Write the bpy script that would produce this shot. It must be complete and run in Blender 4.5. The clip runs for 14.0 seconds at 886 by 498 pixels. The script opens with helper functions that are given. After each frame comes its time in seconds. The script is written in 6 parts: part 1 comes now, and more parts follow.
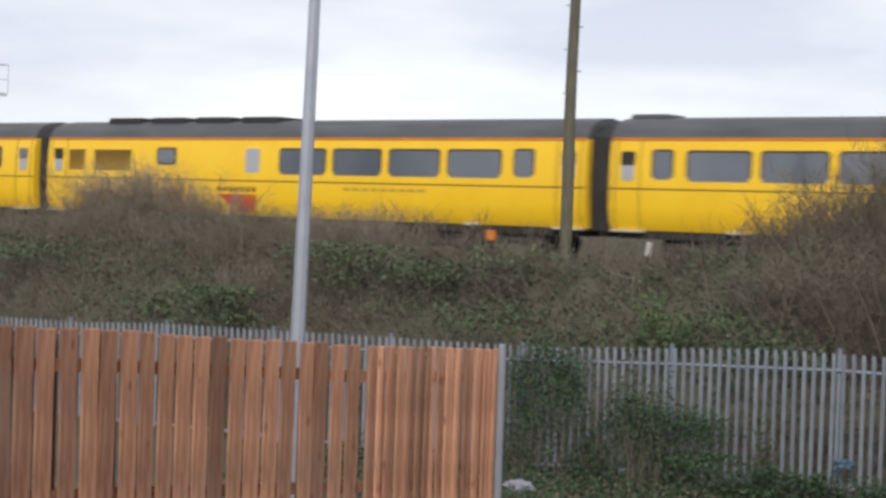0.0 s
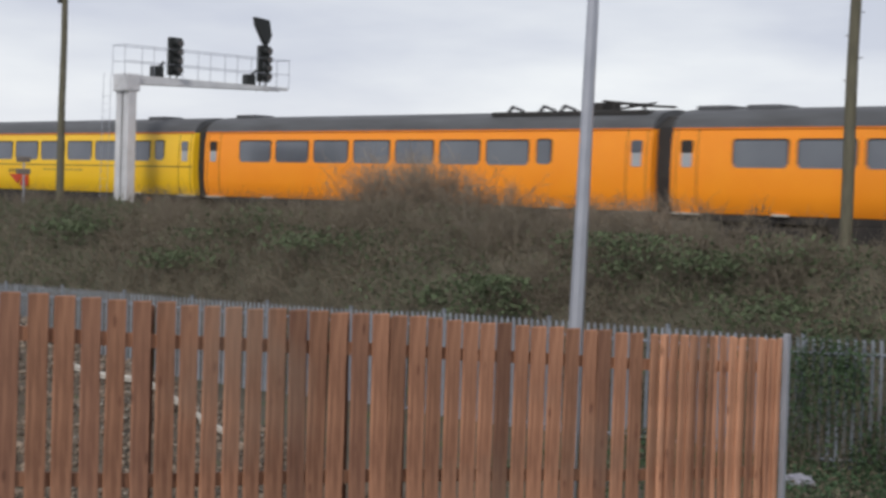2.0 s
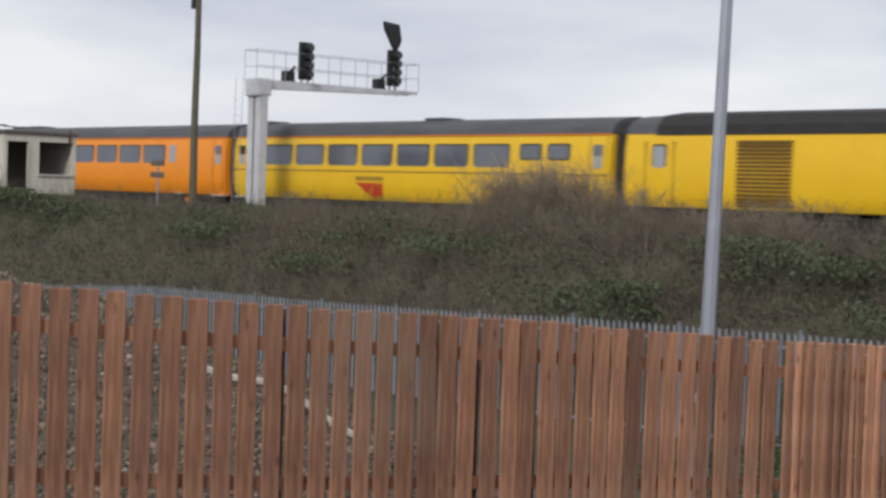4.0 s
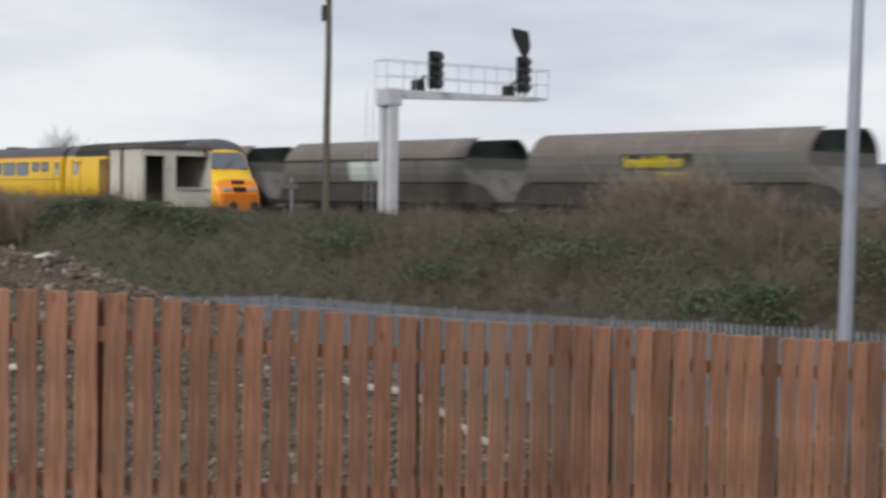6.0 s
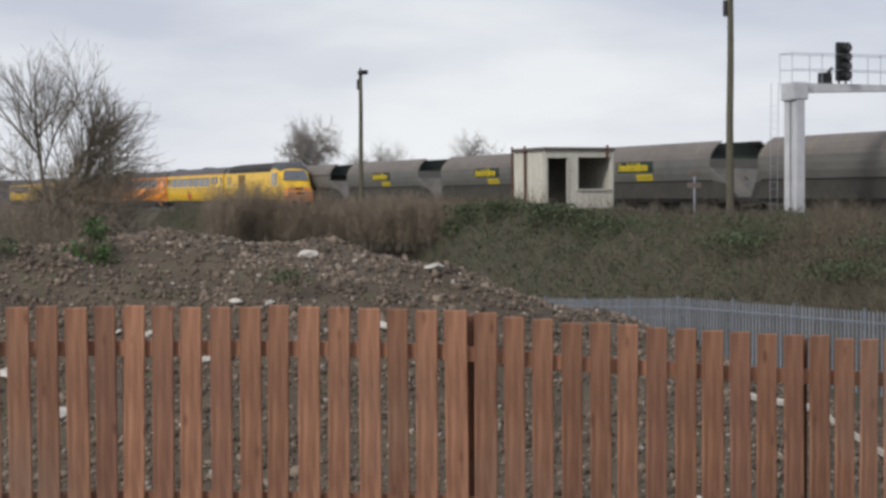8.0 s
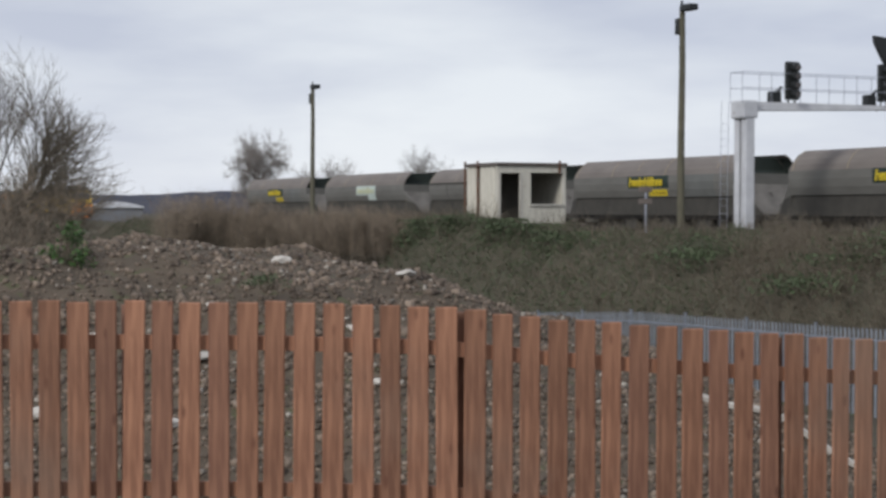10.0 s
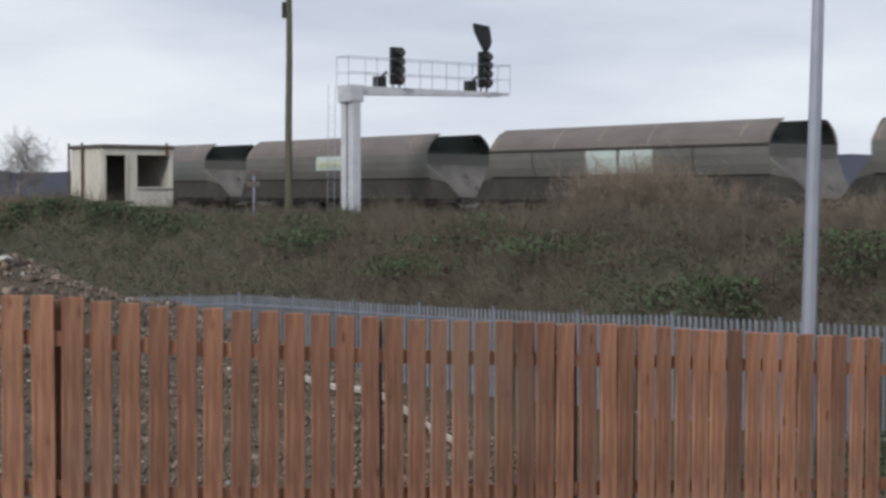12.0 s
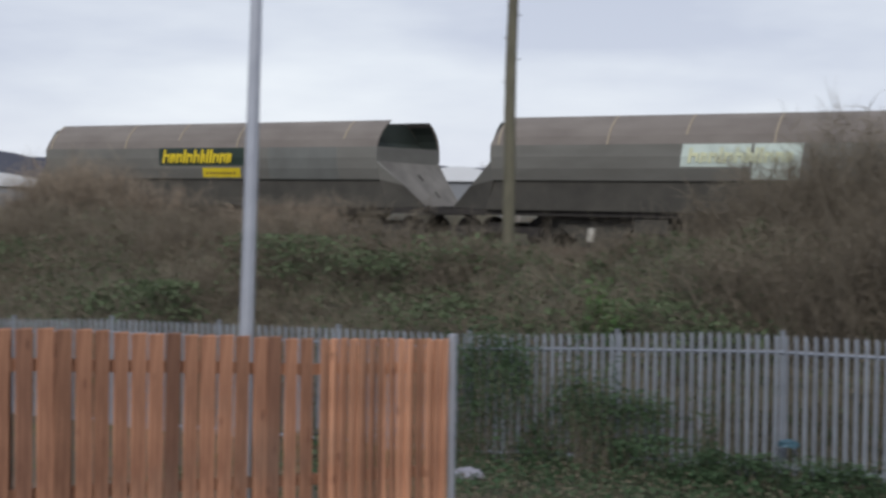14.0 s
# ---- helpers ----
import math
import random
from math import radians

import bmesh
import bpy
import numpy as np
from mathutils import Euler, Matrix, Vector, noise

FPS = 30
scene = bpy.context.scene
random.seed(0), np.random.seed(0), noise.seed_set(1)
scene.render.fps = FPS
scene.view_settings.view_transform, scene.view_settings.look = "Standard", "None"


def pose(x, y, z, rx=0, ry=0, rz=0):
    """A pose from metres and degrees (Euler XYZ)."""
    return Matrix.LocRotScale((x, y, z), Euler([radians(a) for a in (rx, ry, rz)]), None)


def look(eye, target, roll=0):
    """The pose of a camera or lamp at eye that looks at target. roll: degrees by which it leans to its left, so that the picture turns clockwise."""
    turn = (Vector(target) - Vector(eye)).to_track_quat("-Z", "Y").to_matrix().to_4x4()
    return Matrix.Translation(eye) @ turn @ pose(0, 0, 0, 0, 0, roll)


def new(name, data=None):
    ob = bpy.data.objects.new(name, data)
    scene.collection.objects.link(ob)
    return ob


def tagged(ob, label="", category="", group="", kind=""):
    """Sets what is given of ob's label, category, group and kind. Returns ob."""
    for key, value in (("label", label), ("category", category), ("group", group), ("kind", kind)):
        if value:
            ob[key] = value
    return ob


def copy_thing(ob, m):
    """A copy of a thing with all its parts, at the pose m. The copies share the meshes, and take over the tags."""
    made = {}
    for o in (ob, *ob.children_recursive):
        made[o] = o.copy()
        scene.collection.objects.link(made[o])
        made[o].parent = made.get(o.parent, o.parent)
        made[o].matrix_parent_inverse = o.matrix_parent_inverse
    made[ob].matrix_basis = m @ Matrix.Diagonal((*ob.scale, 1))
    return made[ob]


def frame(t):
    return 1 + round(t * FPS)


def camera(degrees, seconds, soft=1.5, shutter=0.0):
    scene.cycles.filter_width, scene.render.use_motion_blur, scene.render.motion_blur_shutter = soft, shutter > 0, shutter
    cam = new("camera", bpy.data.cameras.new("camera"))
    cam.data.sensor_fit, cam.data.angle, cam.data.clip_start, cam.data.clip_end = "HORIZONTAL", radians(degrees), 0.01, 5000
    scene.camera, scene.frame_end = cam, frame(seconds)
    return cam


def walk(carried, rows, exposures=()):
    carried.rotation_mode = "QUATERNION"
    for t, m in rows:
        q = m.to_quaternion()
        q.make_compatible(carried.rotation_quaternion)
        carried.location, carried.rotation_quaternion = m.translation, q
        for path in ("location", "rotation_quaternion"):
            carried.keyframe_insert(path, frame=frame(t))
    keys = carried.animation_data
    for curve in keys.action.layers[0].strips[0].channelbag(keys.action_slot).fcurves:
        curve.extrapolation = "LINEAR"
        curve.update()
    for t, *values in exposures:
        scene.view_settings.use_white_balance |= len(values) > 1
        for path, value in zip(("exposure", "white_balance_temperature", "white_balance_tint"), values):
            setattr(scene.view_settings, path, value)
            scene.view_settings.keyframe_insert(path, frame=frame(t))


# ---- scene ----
# Rail level is z 3.35; the tracks run along x, the camera stands at the origin and looks over two fences.
EYE_Z, RAIL_Z, TURN = 4.6, 3.35, 36.0
HST_Y, FREIGHT_Y = 41.87, 45.3

# seconds, yaw (from the t=0 heading), pitch, roll, shift right, shift down, shift ahead
WALK = [
    (0.0, -0.10, -1.22, 1.88, 0.106, -0.003, 0.038),
    (0.5, -2.06, -1.30, 1.92, 0.082, 0.010, 0.057),
    (1.0, -3.12, -1.56, 2.28, 0.060, 0.022, 0.055),
    (1.5, -5.48, -1.50, 2.04, 0.038, 0.027, 0.032),
    (2.0, -9.20, -1.79, 1.75, 0.015, 0.026, -0.045),
    (2.5, -12.15, -1.84, 1.52, -0.020, 0.003, 0.004),
    (3.0, -13.79, -1.89, 1.72, -0.025, 0.009, -0.034),
    (3.2, -13.57, -1.89, 1.64, -0.025, 0.010, -0.008),
    (5.3, -13.51, -1.44, 2.31, -0.026, 0.050, 0.038),
    (5.5, -12.45, -0.87, 1.85, -0.041, -0.010, 0.028),
    (6.0, -18.01, -1.70, 0.80, 0.010, -0.012, -0.062),
    (6.5, -24.20, -1.41, -0.11, -0.019, 0.019, -0.002),
    (7.0, -29.15, -1.53, -0.63, -0.042, 0.004, -0.059),
    (7.2, -31.67, -2.01, -0.49, 0.026, -0.104, 0.028),
    (9.5, -31.31, -1.24, -0.26, -0.432, -0.048, 0.885),
    (10.0, -29.94, -1.27, 0.11, -0.036, -0.012, -0.010),
    (10.5, -26.71, -1.73, 0.62, -0.041, -0.012, -0.003),
    (11.0, -22.47, -1.89, 0.37, -0.024, -0.019, 0.006),
    (11.5, -19.34, -1.87, 0.40, -0.014, -0.030, -0.025),
    (12.0, -16.80, -1.84, 0.09, -0.004, -0.027, 0.039),
    (12.5, -14.24, -1.57, 0.45, -0.000, -0.022, 0.052),
    (13.0, -10.55, -1.61, 0.53, 0.027, -0.026, -0.027),
    (13.5, -5.90, -1.47, 0.57, 0.035, 0.000, -0.025),
    (14.0, 1.93, -1.57, 0.80, 0.029, -0.031, -0.073),
]


def camera_pose(yaw, pitch, roll, right, down, ahead):
    a = radians(TURN)
    x = right * math.cos(a) - ahead * math.sin(a)
    y = right * math.sin(a) + ahead * math.cos(a)
    eye = Vector((x, y, EYE_Z - down))
    h, p = radians(yaw - TURN), radians(pitch)
    way = Vector((math.sin(h) * math.cos(p), math.cos(h) * math.cos(p), math.sin(p)))
    return look(eye, eye + way * 50, roll)


cam = camera(29.3, 14.0, soft=3.0, shutter=0.25)
walk(cam, [(row[0], camera_pose(*row[1:])) for row in WALK], exposures=[(0.0, 0.33, 6500, 10), (1.0, 0.15, 6500, 10), (2.0, 0.06, 6500, 10), (3.0, 0.0, 6500, 10), (7.2, 0.0, 6500, 10), (9.5, -0.04, 6350, 10), (11.0, -0.02, 6250, 10), (12.0, -0.03, 6250, 10), (14.0, 0.03, 6250, 10)])

# ---- sky and sun: a bright overcast afternoon, low sun veiled behind the camera ----
SUN_AZ, SUN_EL = radians(153), radians(34)      # clockwise from +y
world = bpy.data.worlds.new("world")
scene.world = world
world.use_nodes = True
wn, wl = world.node_tree.nodes, world.node_tree.links
wn.clear()
w_out, w_bg = wn.new("ShaderNodeOutputWorld"), wn.new("ShaderNodeBackground")
w_sky = wn.new("ShaderNodeTexSky")
w_sky.sky_type, w_sky.sun_disc, w_sky.sun_elevation, w_sky.sun_rotation = "NISHITA", False, SUN_EL, SUN_AZ
w_co, w_map = wn.new("ShaderNodeTexCoord"), wn.new("ShaderNodeMapping")
w_map.inputs["Scale"].default_value = (2.2, 2.2, 9.0)
w_noise = wn.new("ShaderNodeTexNoise")
w_noise.inputs["Scale"].default_value, w_noise.inputs["Detail"].default_value = 1.6, 6.0
w_noise.inputs["Roughness"].default_value = 0.5
w_ramp = wn.new("ShaderNodeValToRGB")
w_ramp.color_ramp.elements[0].position, w_ramp.color_ramp.elements[0].color = 0.36, (5.9, 6.15, 7.1, 1)
w_ramp.color_ramp.elements[1].position, w_ramp.color_ramp.elements[1].color = 0.64, (8.4, 8.6, 8.9, 1)
w_mix = wn.new("ShaderNodeMix")
w_mix.data_type = "RGBA"
w_mix.inputs[0].default_value = 0.9
wl.new(w_co.outputs["Generated"], w_map.inputs["Vector"])
wl.new(w_map.outputs["Vector"], w_noise.inputs["Vector"])
wl.new(w_noise.outputs["Fac"], w_ramp.inputs["Fac"])
wl.new(w_sky.outputs["Color"], w_mix.inputs[6])
wl.new(w_ramp.outputs["Color"], w_mix.inputs[7])
w_sep, w_lift, w_gain = wn.new("ShaderNodeSeparateXYZ"), wn.new("ShaderNodeMapRange"), wn.new("ShaderNodeVectorMath")
w_lift.inputs["From Min"].default_value, w_lift.inputs["From Max"].default_value = 0.0, 0.16
w_lift.inputs["To Min"].default_value, w_lift.inputs["To Max"].default_value = 1.10, 0.95
w_gain.operation = "SCALE"
wl.new(w_co.outputs["Generated"], w_sep.inputs[0])
wl.new(w_sep.outputs["Z"], w_lift.inputs["Value"])
wl.new(w_mix.outputs[2], w_gain.inputs[0])
wl.new(w_lift.outputs[0], w_gain.inputs["Scale"])
wl.new(w_gain.outputs[0], w_bg.inputs["Color"])
w_bg.inputs["Strength"].default_value = 0.1
wl.new(w_bg.outputs[0], w_out.inputs["Surface"])

sun_data = bpy.data.lights.new("sun", "SUN")
sun_data.energy, sun_data.angle, sun_data.color = 2.0, radians(14), (1.0, 0.95, 0.88)
sun = new("sun", sun_data)
sun.matrix_world = look((math.sin(SUN_AZ) * 300 * math.cos(SUN_EL), math.cos(SUN_AZ) * 300 * math.cos(SUN_EL), 300 * math.sin(SUN_EL)), (0, 0, 0))


# ---- materials ----
def material(name, colour, rough=0.7, metal=0.0, second=None, scale=6.0, stretch=(1, 1, 1), bump=0.15, fine=60.0, spread=0.5,
             per_object=0.0, per_island=0.0, spots=None, spot_at=0.62, ior=1.45, space="Object"):
    """A surface with stains at one scale, grain at another, and fine relief."""
    m = bpy.data.materials.new(name)
    m.use_nodes = True
    n, l = m.node_tree.nodes, m.node_tree.links
    b = n["Principled BSDF"]
    b.inputs["Roughness"].default_value, b.inputs["Metallic"].default_value = rough, metal
    b.inputs["IOR"].default_value = ior
    second = second or tuple(c * 0.72 for c in colour)
    co, mp = n.new("ShaderNodeTexCoord"), n.new("ShaderNodeMapping")
    mp.inputs["Scale"].default_value = stretch
    l.new(co.outputs[space], mp.inputs["Vector"])
    big, small = n.new("ShaderNodeTexNoise"), n.new("ShaderNodeTexNoise")
    big.inputs["Scale"].default_value, small.inputs["Scale"].default_value = scale, fine
    big.inputs["Detail"].default_value, small.inputs["Detail"].default_value = 5, 3
    for t in (big, small):
        l.new(mp.outputs["Vector"], t.inputs["Vector"])
    ramp = n.new("ShaderNodeValToRGB")
    ramp.color_ramp.elements[0].position, ramp.color_ramp.elements[1].position = 0.5 - spread / 2, 0.5 + spread / 2
    ramp.color_ramp.elements[0].color, ramp.color_ramp.elements[1].color = (*second, 1), (*colour, 1)
    l.new(big.outputs["Fac"], ramp.inputs["Fac"])
    last = ramp.outputs["Color"]
    if spots:
        sp, sr = n.new("ShaderNodeTexNoise"), n.new("ShaderNodeValToRGB")
        sp.inputs["Scale"].default_value, sp.inputs["Detail"].default_value = scale * 3.1, 4
        l.new(mp.outputs["Vector"], sp.inputs["Vector"])
        sr.color_ramp.elements[0].position, sr.color_ramp.elements[1].position = spot_at, spot_at + 0.08
        l.new(sp.outputs["Fac"], sr.inputs["Fac"])
        mx = n.new("ShaderNodeMix")
        mx.data_type = "RGBA"
        l.new(sr.outputs["Color"], mx.inputs[0])
        l.new(last, mx.inputs[6])
        mx.inputs[7].default_value = (*spots, 1)
        last = mx.outputs[2]
    if per_object or per_island:
        src = n.new("ShaderNodeObjectInfo" if per_object else "ShaderNodeNewGeometry")
        rng = n.new("ShaderNodeMapRange")
        amount = per_object or per_island
        rng.inputs["To Min"].default_value, rng.inputs["To Max"].default_value = 1 - amount, 1 + amount
        l.new(src.outputs["Random" if per_object else "Random Per Island"], rng.inputs["Value"])
        hv = n.new("ShaderNodeHueSaturation")
        l.new(rng.outputs[0], hv.inputs["Value"])
        l.new(last, hv.inputs["Color"])
        last = hv.outputs["Color"]
    l.new(last, b.inputs["Base Color"])
    rr = n.new("ShaderNodeMapRange")
    rr.inputs["To Min"].default_value, rr.inputs["To Max"].default_value = max(rough - 0.12, 0.02), min(rough + 0.12, 1)
    l.new(small.outputs["Fac"], rr.inputs["Value"])
    l.new(rr.outputs[0], b.inputs["Roughness"])
    if bump:
        bp = n.new("ShaderNodeBump")
        bp.inputs["Strength"].default_value, bp.inputs["Distance"].default_value = bump, 0.02
        l.new(small.outputs["Fac"], bp.inputs["Height"])
        l.new(bp.outputs[0], b.inputs["Normal"])
    return m


M_YELLOW = material("train_yellow_paint", (0.84, 0.535, 0.022), 0.35, second=(0.79, 0.47, 0.018), scale=0.8, bump=0.02, fine=30)
M_ORANGE = material("train_orange_paint", (0.88, 0.30, 0.018), 0.35, second=(0.84, 0.265, 0.015), scale=0.8, bump=0.02, fine=30)
M_ROOF = material("roof_grey_paint", (0.095, 0.10, 0.11), 0.6, second=(0.055, 0.056, 0.06), scale=1.2, stretch=(0.4, 2, 2), bump=0.05)
M_BLACK = material("black_rubber", (0.02, 0.02, 0.021), 0.75, second=(0.035, 0.032, 0.03), scale=5)
M_UNDER = material("underframe_grime", (0.035, 0.030, 0.027), 0.85, second=(0.018, 0.017, 0.017), scale=3)
M_GLASS = material("tinted_window_glass", (0.115, 0.13, 0.155), 0.10, second=(0.075, 0.085, 0.11), scale=0.6, bump=0.0, ior=1.9)
M_PALEGLASS = material("frosted_window_glass", (0.38, 0.40, 0.42), 0.25, second=(0.32, 0.34, 0.37), scale=1.5, bump=0.0, ior=1.6)
M_BROWN = material("brown_grille_paint", (0.17, 0.095, 0.014), 0.6, second=(0.12, 0.065, 0.01), scale=4)
M_RED = material("red_vinyl", (0.55, 0.05, 0.012), 0.4, scale=3, bump=0.0)
M_GREYTXT = material("faded_lettering", (0.50, 0.33, 0.05), 0.5, scale=3, bump=0.0)
M_STRIPE = material("dark_stripe_paint", (0.16, 0.10, 0.03), 0.5, scale=3, bump=0.0)
M_SILL = material("pale_step_plate", (0.55, 0.53, 0.48), 0.5, scale=6)
M_NOSE = material("nose_orange_paint", (0.80, 0.23, 0.02), 0.4, second=(0.6, 0.17, 0.02), scale=2, bump=0.02)
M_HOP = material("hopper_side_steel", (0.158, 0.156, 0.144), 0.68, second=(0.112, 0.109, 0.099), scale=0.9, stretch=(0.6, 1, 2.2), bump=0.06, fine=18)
# side steel made lighter: the light on the upturned top is in the colour
M_HOPTOP = material("hopper_top_lit_steel", (0.185, 0.165, 0.15), 0.65, second=(0.125, 0.108, 0.098), scale=1.0, stretch=(0.6, 1, 2.2), bump=0.06, fine=18)
M_HOPLOW = material("hopper_lower_black", (0.062, 0.058, 0.050), 0.85, second=(0.036, 0.034, 0.030), scale=1.4, bump=0.08, fine=20)
# recess shade of the wagon ends, with coal dust, put into one near-black green
M_HOPDARK = material("hopper_end_green_black", (0.018, 0.026, 0.022), 0.8, scale=2)
M_HOPGREY = material("hopper_repaint_grey", (0.150, 0.156, 0.150), 0.65, second=(0.11, 0.113, 0.107), scale=1.2, bump=0.05)
M_SLOPE = material("slope_sheet_bare_steel", (0.165, 0.155, 0.143), 0.75, second=(0.085, 0.079, 0.073), scale=1.4, bump=0.08)
M_LABEL = material("lettering_yellow", (0.72, 0.56, 0.02), 0.5, second=(0.55, 0.42, 0.02), scale=4, bump=0.0)
M_LABELBACK = material("dark_green_panel", (0.020, 0.038, 0.030), 0.6, scale=3, bump=0.0)
M_PATCH = material("pale_repaint_patch", (0.55, 0.62, 0.58), 0.5, second=(0.44, 0.52, 0.49), scale=1.6, bump=0.0)
M_GHOST = material("ghost_of_old_mark", (0.60, 0.61, 0.40), 0.5, second=(0.50, 0.54, 0.40), scale=3, bump=0.0)
M_RIBRUST = material("streaked_weld_rib", (0.31, 0.265, 0.205), 0.7, scale=6)
M_GALV = material("galvanised_steel", (0.42, 0.44, 0.50), 0.42, metal=0.45, second=(0.33, 0.35, 0.41), scale=3, bump=0.03)
M_PALE = material("palisade_galvanised", (0.265, 0.29, 0.335), 0.5, metal=0.35, second=(0.19, 0.21, 0.25), scale=3, bump=0.04, per_object=0.16)
M_WHITE = material("white_gantry_paint", (0.66, 0.67, 0.70), 0.5, second=(0.52, 0.53, 0.56), scale=2.5, spots=(0.22, 0.15, 0.10), spot_at=0.68, bump=0.04)
M_SIGNAL = material("signal_black_paint", (0.022, 0.025, 0.026), 0.55, scale=5)
M_LENS = material("unlit_lens_glass", (0.05, 0.035, 0.03), 0.12, bump=0.0, ior=1.7)
M_POLE = material("weathered_timber_pole", (0.135, 0.125, 0.088), 0.85, second=(0.075, 0.072, 0.052), scale=4, stretch=(4, 4, 0.5), bump=0.3)
M_HUT = material("cream_corrugated_paint", (0.62, 0.60, 0.53), 0.6, second=(0.46, 0.44, 0.38), scale=2, stretch=(2, 2, 0.5), spots=(0.25, 0.15, 0.09), spot_at=0.66, bump=0.05)
M_HUTROOF = material("hut_roof_felt", (0.13, 0.11, 0.10), 0.8, scale=3)
M_RUST = material("rusty_steel", (0.16, 0.075, 0.04), 0.85, second=(0.09, 0.045, 0.03), scale=6)
M_INSIDE = material("dark_hut_interior", (0.16, 0.15, 0.135), 0.9, scale=2)
M_GROUND = material("rough_waste_ground", (0.076, 0.062, 0.044), 0.95, second=(0.042, 0.040, 0.027), scale=0.7, bump=0.5, fine=14, spots=(0.045, 0.06, 0.022), spot_at=0.55)
M_BALLAST = material("ballast_grey_stone", (0.10, 0.09, 0.08), 0.9, second=(0.05, 0.045, 0.04), scale=5, bump=0.8, fine=22)
M_RAIL = material("rail_steel", (0.15, 0.10, 0.075), 0.5, metal=0.6, scale=8)
M_SOIL = material("rubble_soil", (0.125, 0.098, 0.072), 0.95, second=(0.062, 0.050, 0.037), spots=(0.085, 0.085, 0.045), spot_at=0.60, scale=2.0, bump=0.7, fine=26)
M_STONE = material("broken_stone_brick", (0.215, 0.170, 0.132), 0.9, second=(0.095, 0.074, 0.058), scale=3, per_island=0.55, bump=0.3)
M_CHUNK = material("pale_concrete_chunk", (0.60, 0.575, 0.53), 0.9, second=(0.42, 0.39, 0.35), scale=6, per_object=0.2, bump=0.4)
M_FRAGMENT = material("dusty_plaster_fragment", (0.36, 0.33, 0.29), 0.9, second=(0.22, 0.20, 0.17), scale=6, per_island=0.35, bump=0.3)
M_TWIG = material("dry_bramble_stems", (0.195, 0.165, 0.125), 0.85, second=(0.125, 0.106, 0.080), scale=0.5, per_island=0.3, bump=0.0)
M_SHOOT = material("pale_bush_shoots", (0.34, 0.275, 0.21), 0.85, second=(0.22, 0.178, 0.135), scale=0.8, per_island=0.3, bump=0.0)
M_STRAW = material("dead_grass_stems", (0.245, 0.200, 0.145), 0.85, second=(0.14, 0.115, 0.082), scale=1.2, per_island=0.4, bump=0.0)
M_LEAF = material("bramble_leaves", (0.080, 0.110, 0.056), 0.9, second=(0.066, 0.086, 0.046), scale=0.4, per_island=0.15, bump=0.0)
M_LEAFBR = material("withered_leaves", (0.122, 0.106, 0.076), 0.9, second=(0.094, 0.082, 0.058), scale=0.4, per_island=0.15, bump=0.0)
M_IVY = material("ivy_leaves", (0.043, 0.082, 0.036), 0.8, second=(0.030, 0.057, 0.026), scale=2, per_island=0.3, bump=0.0)
M_FRESH = material("fresh_green_leaves", (0.065, 0.135, 0.035), 0.55, second=(0.04, 0.09, 0.02), scale=2, per_island=0.4, bump=0.0)
M_THICKET = material("thicket_floor", (0.088, 0.078, 0.056), 0.95, second=(0.064, 0.063, 0.043), scale=0.6, bump=0.3, fine=9)
M_BARK = material("winter_bark", (0.20, 0.172, 0.135), 0.9, second=(0.125, 0.108, 0.088), scale=3, bump=0.3)
# bark lightened for distance: the haze is mixed into the twig colour
M_FARTREE = material("hazy_far_winter_twigs", (0.27, 0.245, 0.225), 0.9, second=(0.17, 0.155, 0.145), scale=0.3, bump=0.0)
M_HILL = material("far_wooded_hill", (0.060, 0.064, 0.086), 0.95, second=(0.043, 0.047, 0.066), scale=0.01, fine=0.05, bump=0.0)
M_SHED = material("pale_shed_cladding", (0.20, 0.21, 0.23), 0.6, second=(0.15, 0.16, 0.18), scale=0.2)
M_SHEDROOF = material("pale_shed_roof", (0.62, 0.64, 0.68), 0.5, second=(0.52, 0.54, 0.58), scale=0.15)
M_PLASTIC = material("crumpled_pale_plastic", (0.25, 0.25, 0.29), 0.4, second=(0.19, 0.19, 0.23), scale=9)
M_BLUE = material("blue_litter", (0.05, 0.11, 0.15), 0.5, scale=9)


